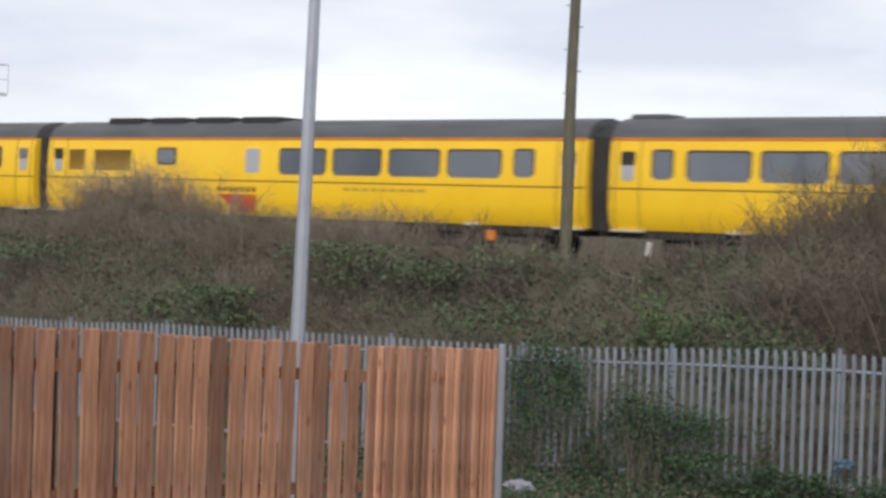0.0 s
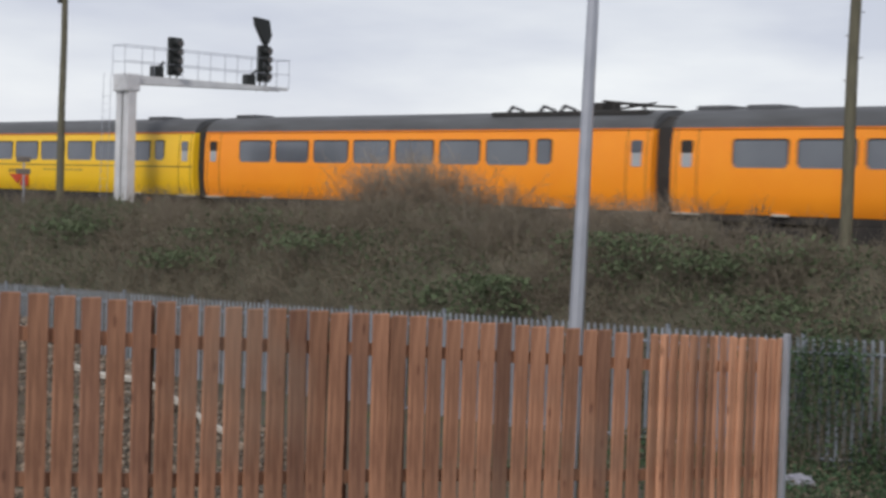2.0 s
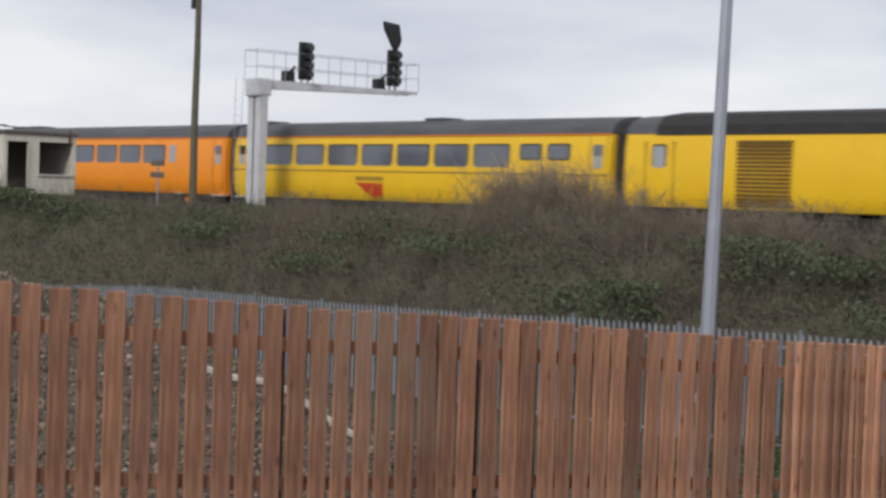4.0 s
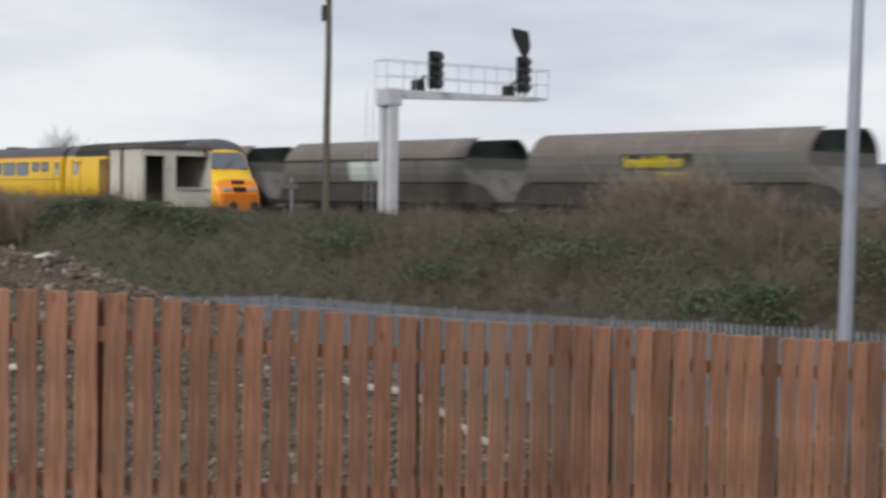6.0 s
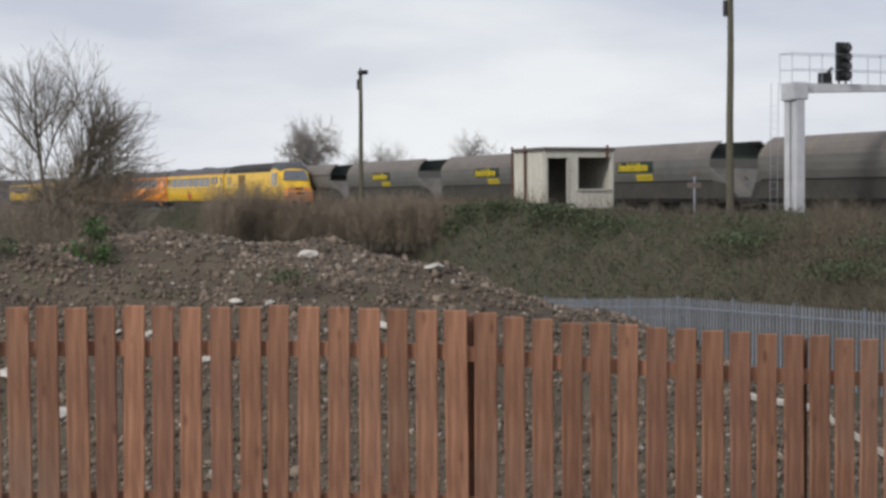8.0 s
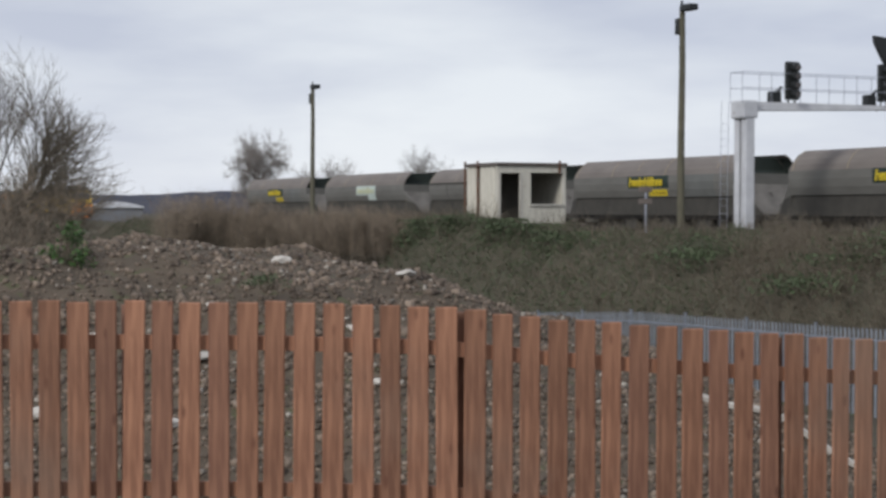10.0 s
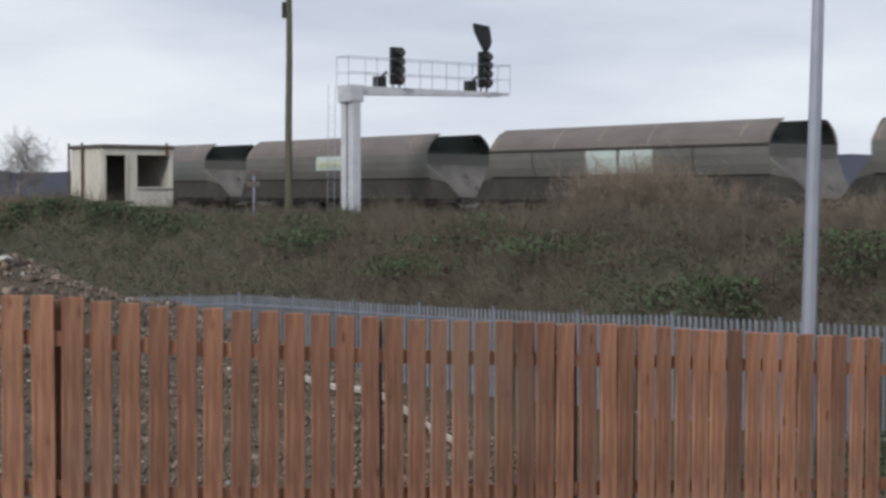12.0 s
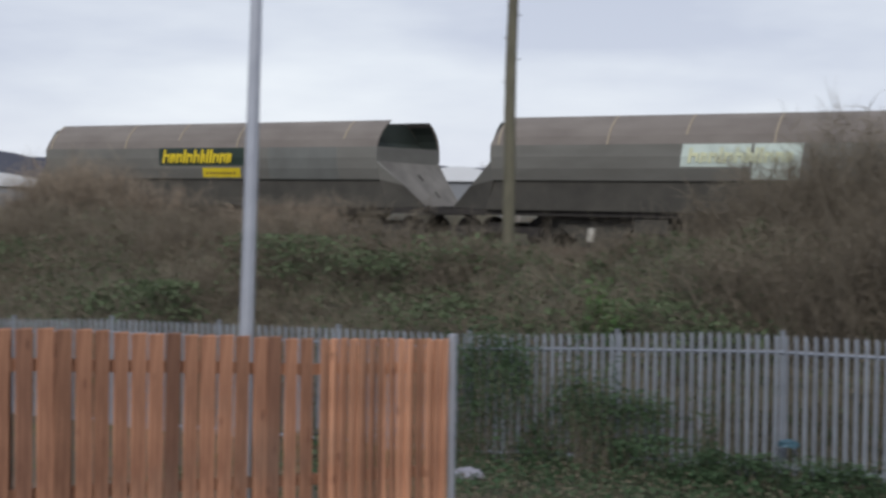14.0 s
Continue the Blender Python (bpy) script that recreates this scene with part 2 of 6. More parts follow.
def wood_material(name, colour, second, knots):
    m = material(name, colour, 0.72, second=second, scale=3.0, stretch=(9, 9, 0.8), bump=0.3, fine=14, per_object=0.25, spread=0.24)
    n, l = m.node_tree.nodes, m.node_tree.links
    b = n["Principled BSDF"]
    old = b.inputs["Base Color"].links[0].from_socket
    co, mp, info = n.new("ShaderNodeTexCoord"), n.new("ShaderNodeMapping"), n.new("ShaderNodeObjectInfo")
    mp.inputs["Scale"].default_value = (6, 6, 2.2)
    add = n.new("ShaderNodeVectorMath")
    l.new(co.outputs["Object"], mp.inputs["Vector"])
    l.new(mp.outputs["Vector"], add.inputs[0])
    l.new(info.outputs["Location"], add.inputs[1])
    v, r = n.new("ShaderNodeTexVoronoi"), n.new("ShaderNodeValToRGB")
    v.inputs["Scale"].default_value = 1.5
    l.new(add.outputs[0], v.inputs["Vector"])
    r.color_ramp.elements[0].position, r.color_ramp.elements[0].color = 0.06, (0.75, 0.75, 0.75, 1)
    r.color_ramp.elements[1].position, r.color_ramp.elements[1].color = 0.17, (0, 0, 0, 1)
    l.new(v.outputs["Distance"], r.inputs["Fac"])
    mx = n.new("ShaderNodeMix")
    mx.data_type = "RGBA"
    l.new(r.outputs["Color"], mx.inputs[0])
    l.new(old, mx.inputs[6])
    mx.inputs[7].default_value = (*knots, 1)
    # grey weather stains in drifts along the fence
    place, drift = n.new("ShaderNodeNewGeometry"), n.new("ShaderNodeTexNoise")
    drift.inputs["Scale"].default_value, drift.inputs["Detail"].default_value = 0.9, 5
    l.new(place.outputs["Position"], drift.inputs["Vector"])
    dr = n.new("ShaderNodeValToRGB")
    dr.color_ramp.elements[0].position, dr.color_ramp.elements[0].color = 0.53, (0, 0, 0, 1)
    dr.color_ramp.elements[1].position, dr.color_ramp.elements[1].color = 0.78, (0.7, 0.7, 0.7, 1)
    l.new(drift.outputs["Fac"], dr.inputs["Fac"])
    wash = n.new("ShaderNodeMix")
    wash.data_type = "RGBA"
    l.new(dr.outputs["Color"], wash.inputs[0])
    l.new(mx.outputs[2], wash.inputs[6])
    wash.inputs[7].default_value = (0.25, 0.175, 0.130, 1)
    l.new(wash.outputs[2], b.inputs["Base Color"])
    return m


M_WOOD = wood_material("new_fence_pine", (0.358, 0.178, 0.107), (0.215, 0.100, 0.060), (0.12, 0.045, 0.027))
M_WOODPALE = wood_material("pale_fence_pine", (0.48, 0.245, 0.150), (0.32, 0.155, 0.092), (0.18, 0.075, 0.043))
# darker pine for odd front boards; also paints shade onto the back boards
M_WOODDARK = wood_material("dark_shaded_fence_pine", (0.255, 0.128, 0.080), (0.165, 0.078, 0.050), (0.085, 0.032, 0.02))


# ---- mesh helpers ----
def mesh_from(name, bm, mat):
    me = bpy.data.meshes.new(name)
    bm.to_mesh(me)
    bm.free()
    me.materials.append(mat)
    return me


def smooth(me, angle=40):
    me.shade_smooth()
    me.set_sharp_from_angle(angle=radians(angle))
    return me


def part(name, bm, mat, parent=None, label="", at=None, soft=False):
    me = bm if isinstance(bm, bpy.types.Mesh) else mesh_from(name, bm, mat)
    if soft:
        smooth(me)
    ob = new(name, me)
    ob.parent = parent
    if at is not None:
        ob.matrix_basis = at
    if label:
        ob["label"] = label
    return ob


def thing(name, label, category, at=None, group="", kind=""):
    ob = new(name)
    ob.empty_display_size = 0.2
    if at is not None:
        ob.matrix_basis = at
    return tagged(ob, label, category, group, kind)


def box(bm, x0, x1, y0, y1, z0, z1, bevel=0.0):
    m = Matrix.Translation(((x0 + x1) / 2, (y0 + y1) / 2, (z0 + z1) / 2)) @ Matrix.Diagonal((x1 - x0, y1 - y0, z1 - z0, 1))
    got = bmesh.ops.create_cube(bm, size=1, matrix=m)
    if bevel:
        edges = list({e for v in got["verts"] for e in v.link_edges})
        bmesh.ops.bevel(bm, geom=edges, offset=bevel, segments=2, affect="EDGES", profile=0.6)
    return bm


def boxed(*args, bevel=0.0):
    return box(bmesh.new(), *args, bevel=bevel)


def rod(bm, a, b, ra, rb=None, n=10):
    """A tapered round bar from a to b."""
    a, b = Vector(a), Vector(b)
    rb = ra if rb is None else rb
    turn = (b - a).to_track_quat("Z", "Y").to_matrix().to_4x4()
    bmesh.ops.create_cone(bm, cap_ends=True, segments=n, radius1=ra, radius2=rb, depth=(b - a).length,
                          matrix=Matrix.Translation((a + b) / 2) @ turn)
    return bm


def prism(bm, outline, y0, y1, axis="y"):
    """An outline of (a, b) extruded along an axis: 'y' takes (x, z), 'x' takes (y, z)."""
    make = (lambda p, d: (p[0], d, p[1])) if axis == "y" else (lambda p, d: (d, p[0], p[1]))
    lo = [bm.verts.new(make(p, y0)) for p in outline]
    hi = [bm.verts.new(make(p, y1)) for p in outline]
    bm.faces.new(lo)
    bm.faces.new(hi[::-1])
    for i in range(len(lo)):
        j = (i + 1) % len(lo)
        bm.faces.new((lo[j], lo[i], hi[i], hi[j]))
    bmesh.ops.recalc_face_normals(bm, faces=bm.faces)
    return bm


def round_rect(x0, x1, z0, z1, r, n=4):
    pts = []
    for cx, cz, a0 in ((x1 - r, z1 - r, 0), (x0 + r, z1 - r, 90), (x0 + r, z0 + r, 180), (x1 - r, z0 + r, 270)):
        for i in range(n + 1):
            a = radians(a0 + 90 * i / n)
            pts.append((cx + r * math.cos(a), cz + r * math.sin(a)))
    return pts


def bulk(name, verts, faces, mat):
    """A mesh from arrays: verts (n, 3), faces (m, k)."""
    me = bpy.data.meshes.new(name)
    k = faces.shape[1]
    me.vertices.add(len(verts))
    me.vertices.foreach_set("co", np.ascontiguousarray(verts, dtype=np.float32).ravel())
    me.loops.add(faces.size)
    me.loops.foreach_set("vertex_index", np.ascontiguousarray(faces, dtype=np.int32).ravel())
    me.polygons.add(len(faces))
    me.polygons.foreach_set("loop_start", np.arange(0, faces.size, k, dtype=np.int32))
    me.update(calc_edges=True)
    me.validate()
    me.materials.append(mat)
    return me


def stems(rng, base, way, length, radius, bend=0.35, segments=3):
    """Many bent three-sided stems: arrays of base points, directions, lengths, radii."""
    n = len(base)
    side = np.cross(way, rng.normal(size=(n, 3)))
    side /= np.linalg.norm(side, axis=1, keepdims=True) + 1e-9
    other = np.cross(way, side)
    other /= np.linalg.norm(other, axis=1, keepdims=True) + 1e-9
    rings = []
    for i in range(segments + 1):
        f = i / segments
        mid = base + way * (length * f)[:, None] + side * (length * bend * f * f)[:, None]
        mid[:, 2] -= length * 0.25 * bend * f * f
        r = radius * (1 - 0.75 * f)
        for a in (0, 2.094, 4.189):
            rings.append(mid + side * (r * math.cos(a))[:, None] + other * (r * math.sin(a))[:, None])
    verts = np.stack(rings, 1)
    per = 3 * (segments + 1)
    quad = []
    for i in range(segments):
        for j in range(3):
            quad.append((3 * i + j, 3 * i + (j + 1) % 3, 3 * i + 3 + (j + 1) % 3, 3 * i + 3 + j))
    faces = (np.array(quad)[None] + (np.arange(n) * per)[:, None, None]).reshape(-1, 4)
    return verts.reshape(-1, 3), faces


def leaf_set(rng, at, size):
    """Small folded leaves, four corners each, at the points given."""
    n = len(at)
    a = rng.normal(size=(n, 3))
    a /= np.linalg.norm(a, axis=1, keepdims=True)
    b = np.cross(a, rng.normal(size=(n, 3)))
    b /= np.linalg.norm(b, axis=1, keepdims=True) + 1e-9
    up = np.cross(a, b)
    s = size[:, None]
    verts = np.stack([at - a * s, at + b * s * 0.55 + up * s * 0.2, at + a * s * 1.1, at - b * s * 0.55 + up * s * 0.2], 1)
    return verts.reshape(-1, 3), np.arange(4 * n).reshape(-1, 4)


def direction(az):
    return Vector((math.sin(radians(az)), math.cos(radians(az)), 0))


# ---- ground ----
def step(a, b, v):
    f = np.clip((v - a) / (b - a), 0, 1)
    return f * f * (3 - 2 * f)


def ground_z(x, y):
    x, y = np.asarray(x, float), np.asarray(y, float)
    r = np.hypot(x, y)
    near = 2.95 - 0.95 * step(3, 10, r) - 0.35 * step(-9, -4, x) * step(6, 10, y)
    base = 0.35 + 0.012 * np.clip(x + 12, -60, 20)
    low = near + (base - near) * step(11.5, 22, r)
    bank = low + (2.95 - low) * step(24.3, 28.2, y)
    far = bank - 0.9 * step(52, 75, y)
    return far + 0.05 * np.sin(x * 0.9) * np.cos(y * 1.1) * step(8, 14, y) * (1 - step(33, 37, y))


def grid_mesh(name, xs, ys, fz, mat):
    gx, gy = np.meshgrid(xs, ys)
    v = np.stack([gx, gy, fz(gx, gy)], -1).reshape(-1, 3)
    nx, ny = len(xs), len(ys)
    i = (np.arange(ny - 1)[:, None] * nx + np.arange(nx - 1)[None]).ravel()
    me = bulk(name, v, np.stack([i, i + 1, i + nx + 1, i + nx], 1), mat)
    me.shade_smooth()
    return me


xs = np.concatenate([np.linspace(-3000, -220, 18), np.linspace(-200, 60, 200), np.linspace(80, 3000, 18)])
ys = np.concatenate([np.linspace(-1500, -30, 8), np.linspace(-24, 80, 140), np.linspace(95, 3000, 22)])
tagged(new("ground", grid_mesh("ground", xs, ys, ground_z, M_GROUND)), "rough brown waste ground with grass, rising to a railway bank", "ground", kind="structure")


# ---- railway ----
def build_track(y, z):
    rails = thing("railway_track", "pair of rusty steel rails on concrete sleepers in ballast", "railway track", group="tracks", kind="structure")
    for s in (-0.7525, 0.7525):
        head = boxed(-420, 120, y + s - 0.035, y + s + 0.035, z - 0.05, z, bevel=0.0)
        box(head, -420, 120, y + s - 0.012, y + s + 0.012, z - 0.13, z - 0.05)
        box(head, -420, 120, y + s - 0.07, y + s + 0.07, z - 0.155, z - 0.13)
        part("rail", head, M_RAIL, rails)
    bm = bmesh.new()
    for i in range(300):
        x = -170 + i * 0.65
        box(bm, x - 0.12, x + 0.12, y - 1.25, y + 1.25, z - 0.30, z - 0.156)
    tagged(part("sleepers", bm, M_BALLAST, rails, "concrete sleepers"), kind="stuff")


bm = prism(bmesh.new(), [(37.4, 2.7), (39.4, RAIL_Z - 0.2), (48.2, RAIL_Z - 0.2), (50.2, 2.7)], -420, 120, axis="x")
tagged(new("ballast_bed", mesh_from("ballast_bed", bm, M_BALLAST)), "grey stone ballast bed under both railway tracks", "ballast", kind="structure")
build_track(HST_Y, RAIL_Z)
build_track(FREIGHT_Y, RAIL_Z - 0.06)

# body of the passenger stock, (y, z over the rail), near side first
SIDE = [(-1.17, 0.95), (-1.30, 1.18), (-1.365, 1.58), (-1.37, 2.3), (-1.345, 3.0), (-1.27, 3.45)]
ROOF = [(-1.29, 3.44), (-1.21, 3.68), (-1.0, 3.87), (-0.65, 4.02), (0, 4.10)]


def mirrored(half):
    return half + [(-y, z) for y, z in reversed(half) if y != 0]


def loft(bm, sections):
    """Skin between outlines [(x, [(y, z)...])], open along the outline, closed at both ends."""
    rows = [[bm.verts.new((x, y, z)) for y, z in pts] for x, pts in sections]
    for a, b in zip(rows, rows[1:]):
        for i in range(len(a) - 1):
            bm.faces.new((a[i], a[i + 1], b[i + 1], b[i]))
        bm.faces.new((a[-1], a[0], b[0], b[-1]))
    bm.faces.new(rows[0])
    bm.faces.new(rows[-1])
    bmesh.ops.recalc_face_normals(bm, faces=bm.faces)
    return bm


def window(vehicle, x0, x1, z0, z1, mat, both=True, frame=True, y=-1.372, name="window", label=""):
    for s in ((1, -1) if both else (1,)):
        ya, yb = sorted((s * y, s * (y + 0.05)))
        w = part(name, prism(bmesh.new(), round_rect(x0, x1, z0, z1, min(0.09, (x1 - x0) / 4)), ya, yb), mat, vehicle, label)
        if frame:
            ya, yb = sorted((s * (y + 0.006), s * (y + 0.06)))
            part("window_frame", prism(bmesh.new(), round_rect(x0 - 0.06, x1 + 0.06, z0 - 0.06, z1 + 0.06, 0.13), ya, yb), M_BLACK, w)


def bogie(vehicle, x):
    bm = boxed(x - 1.6, x + 1.6, -1.12, -0.98, 0.42, 0.62, bevel=0.03)
    box(bm, x - 1.6, x + 1.6, 0.98, 1.12, 0.42, 0.62, bevel=0.03)
    box(bm, x - 0.35, x + 0.35, -1.1, 1.1, 0.45, 0.75)
    for d in (-1.3, 1.3):
        box(bm, x + d - 0.2, x + d + 0.2, -1.2, -0.95, 0.3, 0.62, bevel=0.03)
    b = part("bogie", bm, M_UNDER, vehicle)
    for d in (-1.3, 1.3):
        w = bmesh.new()
        for y in (-0.8, 0.66):
            rod(w, (x + d, y, 0.46), (x + d, y + 0.14, 0.46), 0.46, n=24)
        rod(w, (x + d, -0.7, 0.46), (x + d, 0.7, 0.46), 0.08)
        part("wheelset", w, M_UNDER, b)


def red_logo(vehicle, x, z):
    """Red fan shape with fading rays, over a grey bar of small lettering."""
    bm = bmesh.new()
    prism(bm, [(x, z + 0.42), (x + 1.15, z + 0.42), (x + 1.15, z + 0.36), (x + 0.75, z)], -1.376, -1.34)
    for k in range(3):
        a = x + 1.22 + k * 0.18
        prism(bm, [(a, z + 0.44 - 0.02 * k), (a + 0.14, z + 0.44), (a - 0.12 + k * 0.08, z - 0.12), (a - 0.3 + k * 0.08, z - 0.06)], -1.376, -1.34)
    part("logo", bm, M_RED, vehicle, "red fan-shaped emblem")
    bm = bmesh.new()
    for k in range(7):
        box(bm, x + k * 0.25, x + k * 0.25 + 0.17, -1.372, -1.34, z + 0.50, z + 0.66)
    part("lettering", bm, M_STRIPE, vehicle, "dark bars of small lettering")


def coach(mat, colour, windows, extras, stripe, group="coaches of the train"):
    """A passenger coach 22.6 m long, origin at its left coupling on the rail, x along the train."""
    c = thing("railway_coach", f"{colour} passenger coach with grey roof and dark windows", "railway coach", group=group)
    body = loft(bmesh.new(), [(x, mirrored(SIDE)) for x in (0.38, 6, 12, 18, 22.72)])
    part("body", body, mat, c, f"{colour} painted steel side", soft=True)
    part("roof", loft(bmesh.new(), [(x, mirrored(ROOF)) for x in (0.38, 0.6, 6, 12, 18, 22.5, 22.72)]), M_ROOF, c, "dark grey roof", soft=True)
    gut = bmesh.new()
    for s in (-1, 1):
        box(gut, 0.4, 22.7, s * 1.285 - 0.03, s * 1.285 + 0.03, 3.42, 3.47)
    part("gutter", gut, M_NOSE, c)
    for x0, x1 in ((0, 0.38), (22.72, 23.1)):
        bm = prism(bmesh.new(), mirrored([(-1.0, 0.9), (-1.1, 2.0), (-1.05, 3.5), (-0.6, 3.85), (0, 3.92)]), x0, x1, axis="x")
        part("gangway", bm, M_BLACK, c, "black rubber gangway bellows")
    for kind, x0, x1 in windows:
        if kind == "w":
            window(c, x0, x1, 2.30, 3.08, M_GLASS)
        elif kind == "n":
            window(c, x0, x1, 2.34, 3.10, M_GLASS)
        elif kind == "p":
            window(c, x0, x1, 2.34, 3.12, M_PALEGLASS, frame=False)
        elif kind == "s":
            window(c, x0, x1, 2.62, 3.08, M_GLASS)
        elif kind == "g":
            bm = bmesh.new()
            for i in range(9):
                z = 2.36 + i * 0.08
                box(bm, x0, x1, -1.378, -1.33, z, z + 0.055)
            part("vent_grille", bm, M_BROWN, c, "brown louvred grille")
    for x in (0.55, 21.75):
        for a, b in ((x, x + 0.025), (x + 0.78, x + 0.805)):
            seam = prism(bmesh.new(), [(-1.19, 0.98), (-1.312, 1.18), (-1.377, 1.58), (-1.382, 2.3), (-1.357, 3.0), (-1.282, 3.42),
                         (-1.25, 3.42), (-1.30, 2.3), (-1.22, 1.0)], a, b, axis="x")
            part("door_seam", seam, M_STRIPE, c)
        part("door_window", prism(bmesh.new(), round_rect(x + 0.22, x + 0.6, 2.3, 3.05, 0.08), -1.384, -1.33), M_PALEGLASS, c)
        part("door_droplight", prism(bmesh.new(), round_rect(x + 0.2, x + 0.62, 2.72, 3.1, 0.06), -1.392, -1.34), M_GLASS if x > 5 else M_BLACK, c, "lowered door light")
        part("door_step", boxed(x - 0.1, x + 0.9, -1.36, -1.1, 0.90, 0.955), M_SILL, c, "pale metal door step")
    if stripe:
        part("waist_stripe", boxed(0.4, 22.7, -1.379, -1.33, 2.06, 2.10), M_STRIPE, c, "thin dark waist line")
    under = boxed(0.6, 22.5, -1.15, 1.15, 0.72, 0.97, bevel=0.02)
    for x0, x1 in ((5.8, 8.9), (9.0, 11.2), (11.3, 13.8), (13.9, 17.2)):
        part("equipment_case", boxed(x0, x1, -1.2, 1.2, 0.24, 0.715, bevel=0.04), M_UNDER, c)
    part("underframe", under, M_UNDER, c, "grimy underframe")
    for x in (4.0, 18.6):
        part("lamp_bracket", boxed(x, x + 0.5, -1.33, -1.2, 0.93, 0.99), M_SILL, c)
    part("orange_box", boxed(19.3, 19.6, -1.22, -1.0, 0.5, 0.8, bevel=0.03), M_NOSE, c, "small orange box")
    bogie(c, 3.55)
    bogie(c, 19.55)
    for kind, *v in extras:
        if kind == "logo":
            red_logo(c, *v)
        elif kind == "vents":
            for x0 in v:
                part("roof_vent", boxed(x0, x0 + 1.6, -0.75, 0.75, 3.94, 4.19, bevel=0.06), M_BLACK, c, "low black roof vent")
        elif kind == "pods":
            for x0 in v:
                part("roof_pod", boxed(x0, x0 + 1.2, -0.5, 0.5, 4.0, 4.18, bevel=0.07), M_ROOF, c)
        elif kind == "panto":
            x0 = v[0]
            part("roof_well", boxed(x0, x0 + 6.6, -0.95, 0.95, 3.9, 4.06, bevel=0.04), M_BLACK, c, "black sunken roof well")
            for x in (x0 + 0.3, x0 + 1.7, x0 + 2.6):
                bm = rod(bmesh.new(), (x, -0.5, 4.0), (x + 0.25, -0.5, 4.26), 0.06, n=8)
                rod(bm, (x + 0.25, -0.5, 4.26), (x + 0.75, -0.5, 4.10), 0.05, n=8)
                part("insulator", bm, M_ROOF, c)
            part("switch_box", boxed(x0 + 3.8, x0 + 4.4, -0.5, 0.5, 4.0, 4.34, bevel=0.05), M_BLACK, c)
            bm = rod(bmesh.new(), (x0 + 4.6, -0.6, 4.32), (x0 + 6.5, -0.6, 4.22), 0.04, n=6)
            rod(bm, (x0 + 4.6, 0.6, 4.32), (x0 + 6.5, 0.6, 4.22), 0.04, n=6)
            rod(bm, (x0 + 4.7, -0.8, 4.36), (x0 + 4.7, 0.8, 4.36), 0.04, n=6)
            rod(bm, (x0 + 4.8, -0.3, 4.12), (x0 + 6.4, -0.3, 4.30), 0.035, n=6)
            for x in (x0 + 5.0, x0 + 6.2):
                rod(bm, (x, -0.6, 4.0), (x, -0.6, 4.28), 0.06, n=6)
            part("folded_collector", bm, M_BLACK, c, "folded roof current collector")
        elif kind == "text":
            bm = bmesh.new()
            for k in range(9):
                box(bm, v[0] + k * 0.36, v[0] + k * 0.36 + 0.28, -1.376, -1.35, 1.84, 1.93)
            part("lettering", bm, M_GREYTXT, c, "faded bars of small lettering")
    return c


def run(kind, start, count, wide=1.82, pitch=2.2):
    return [(kind, start + i * pitch, start + i * pitch + wide) for i in range(count)]


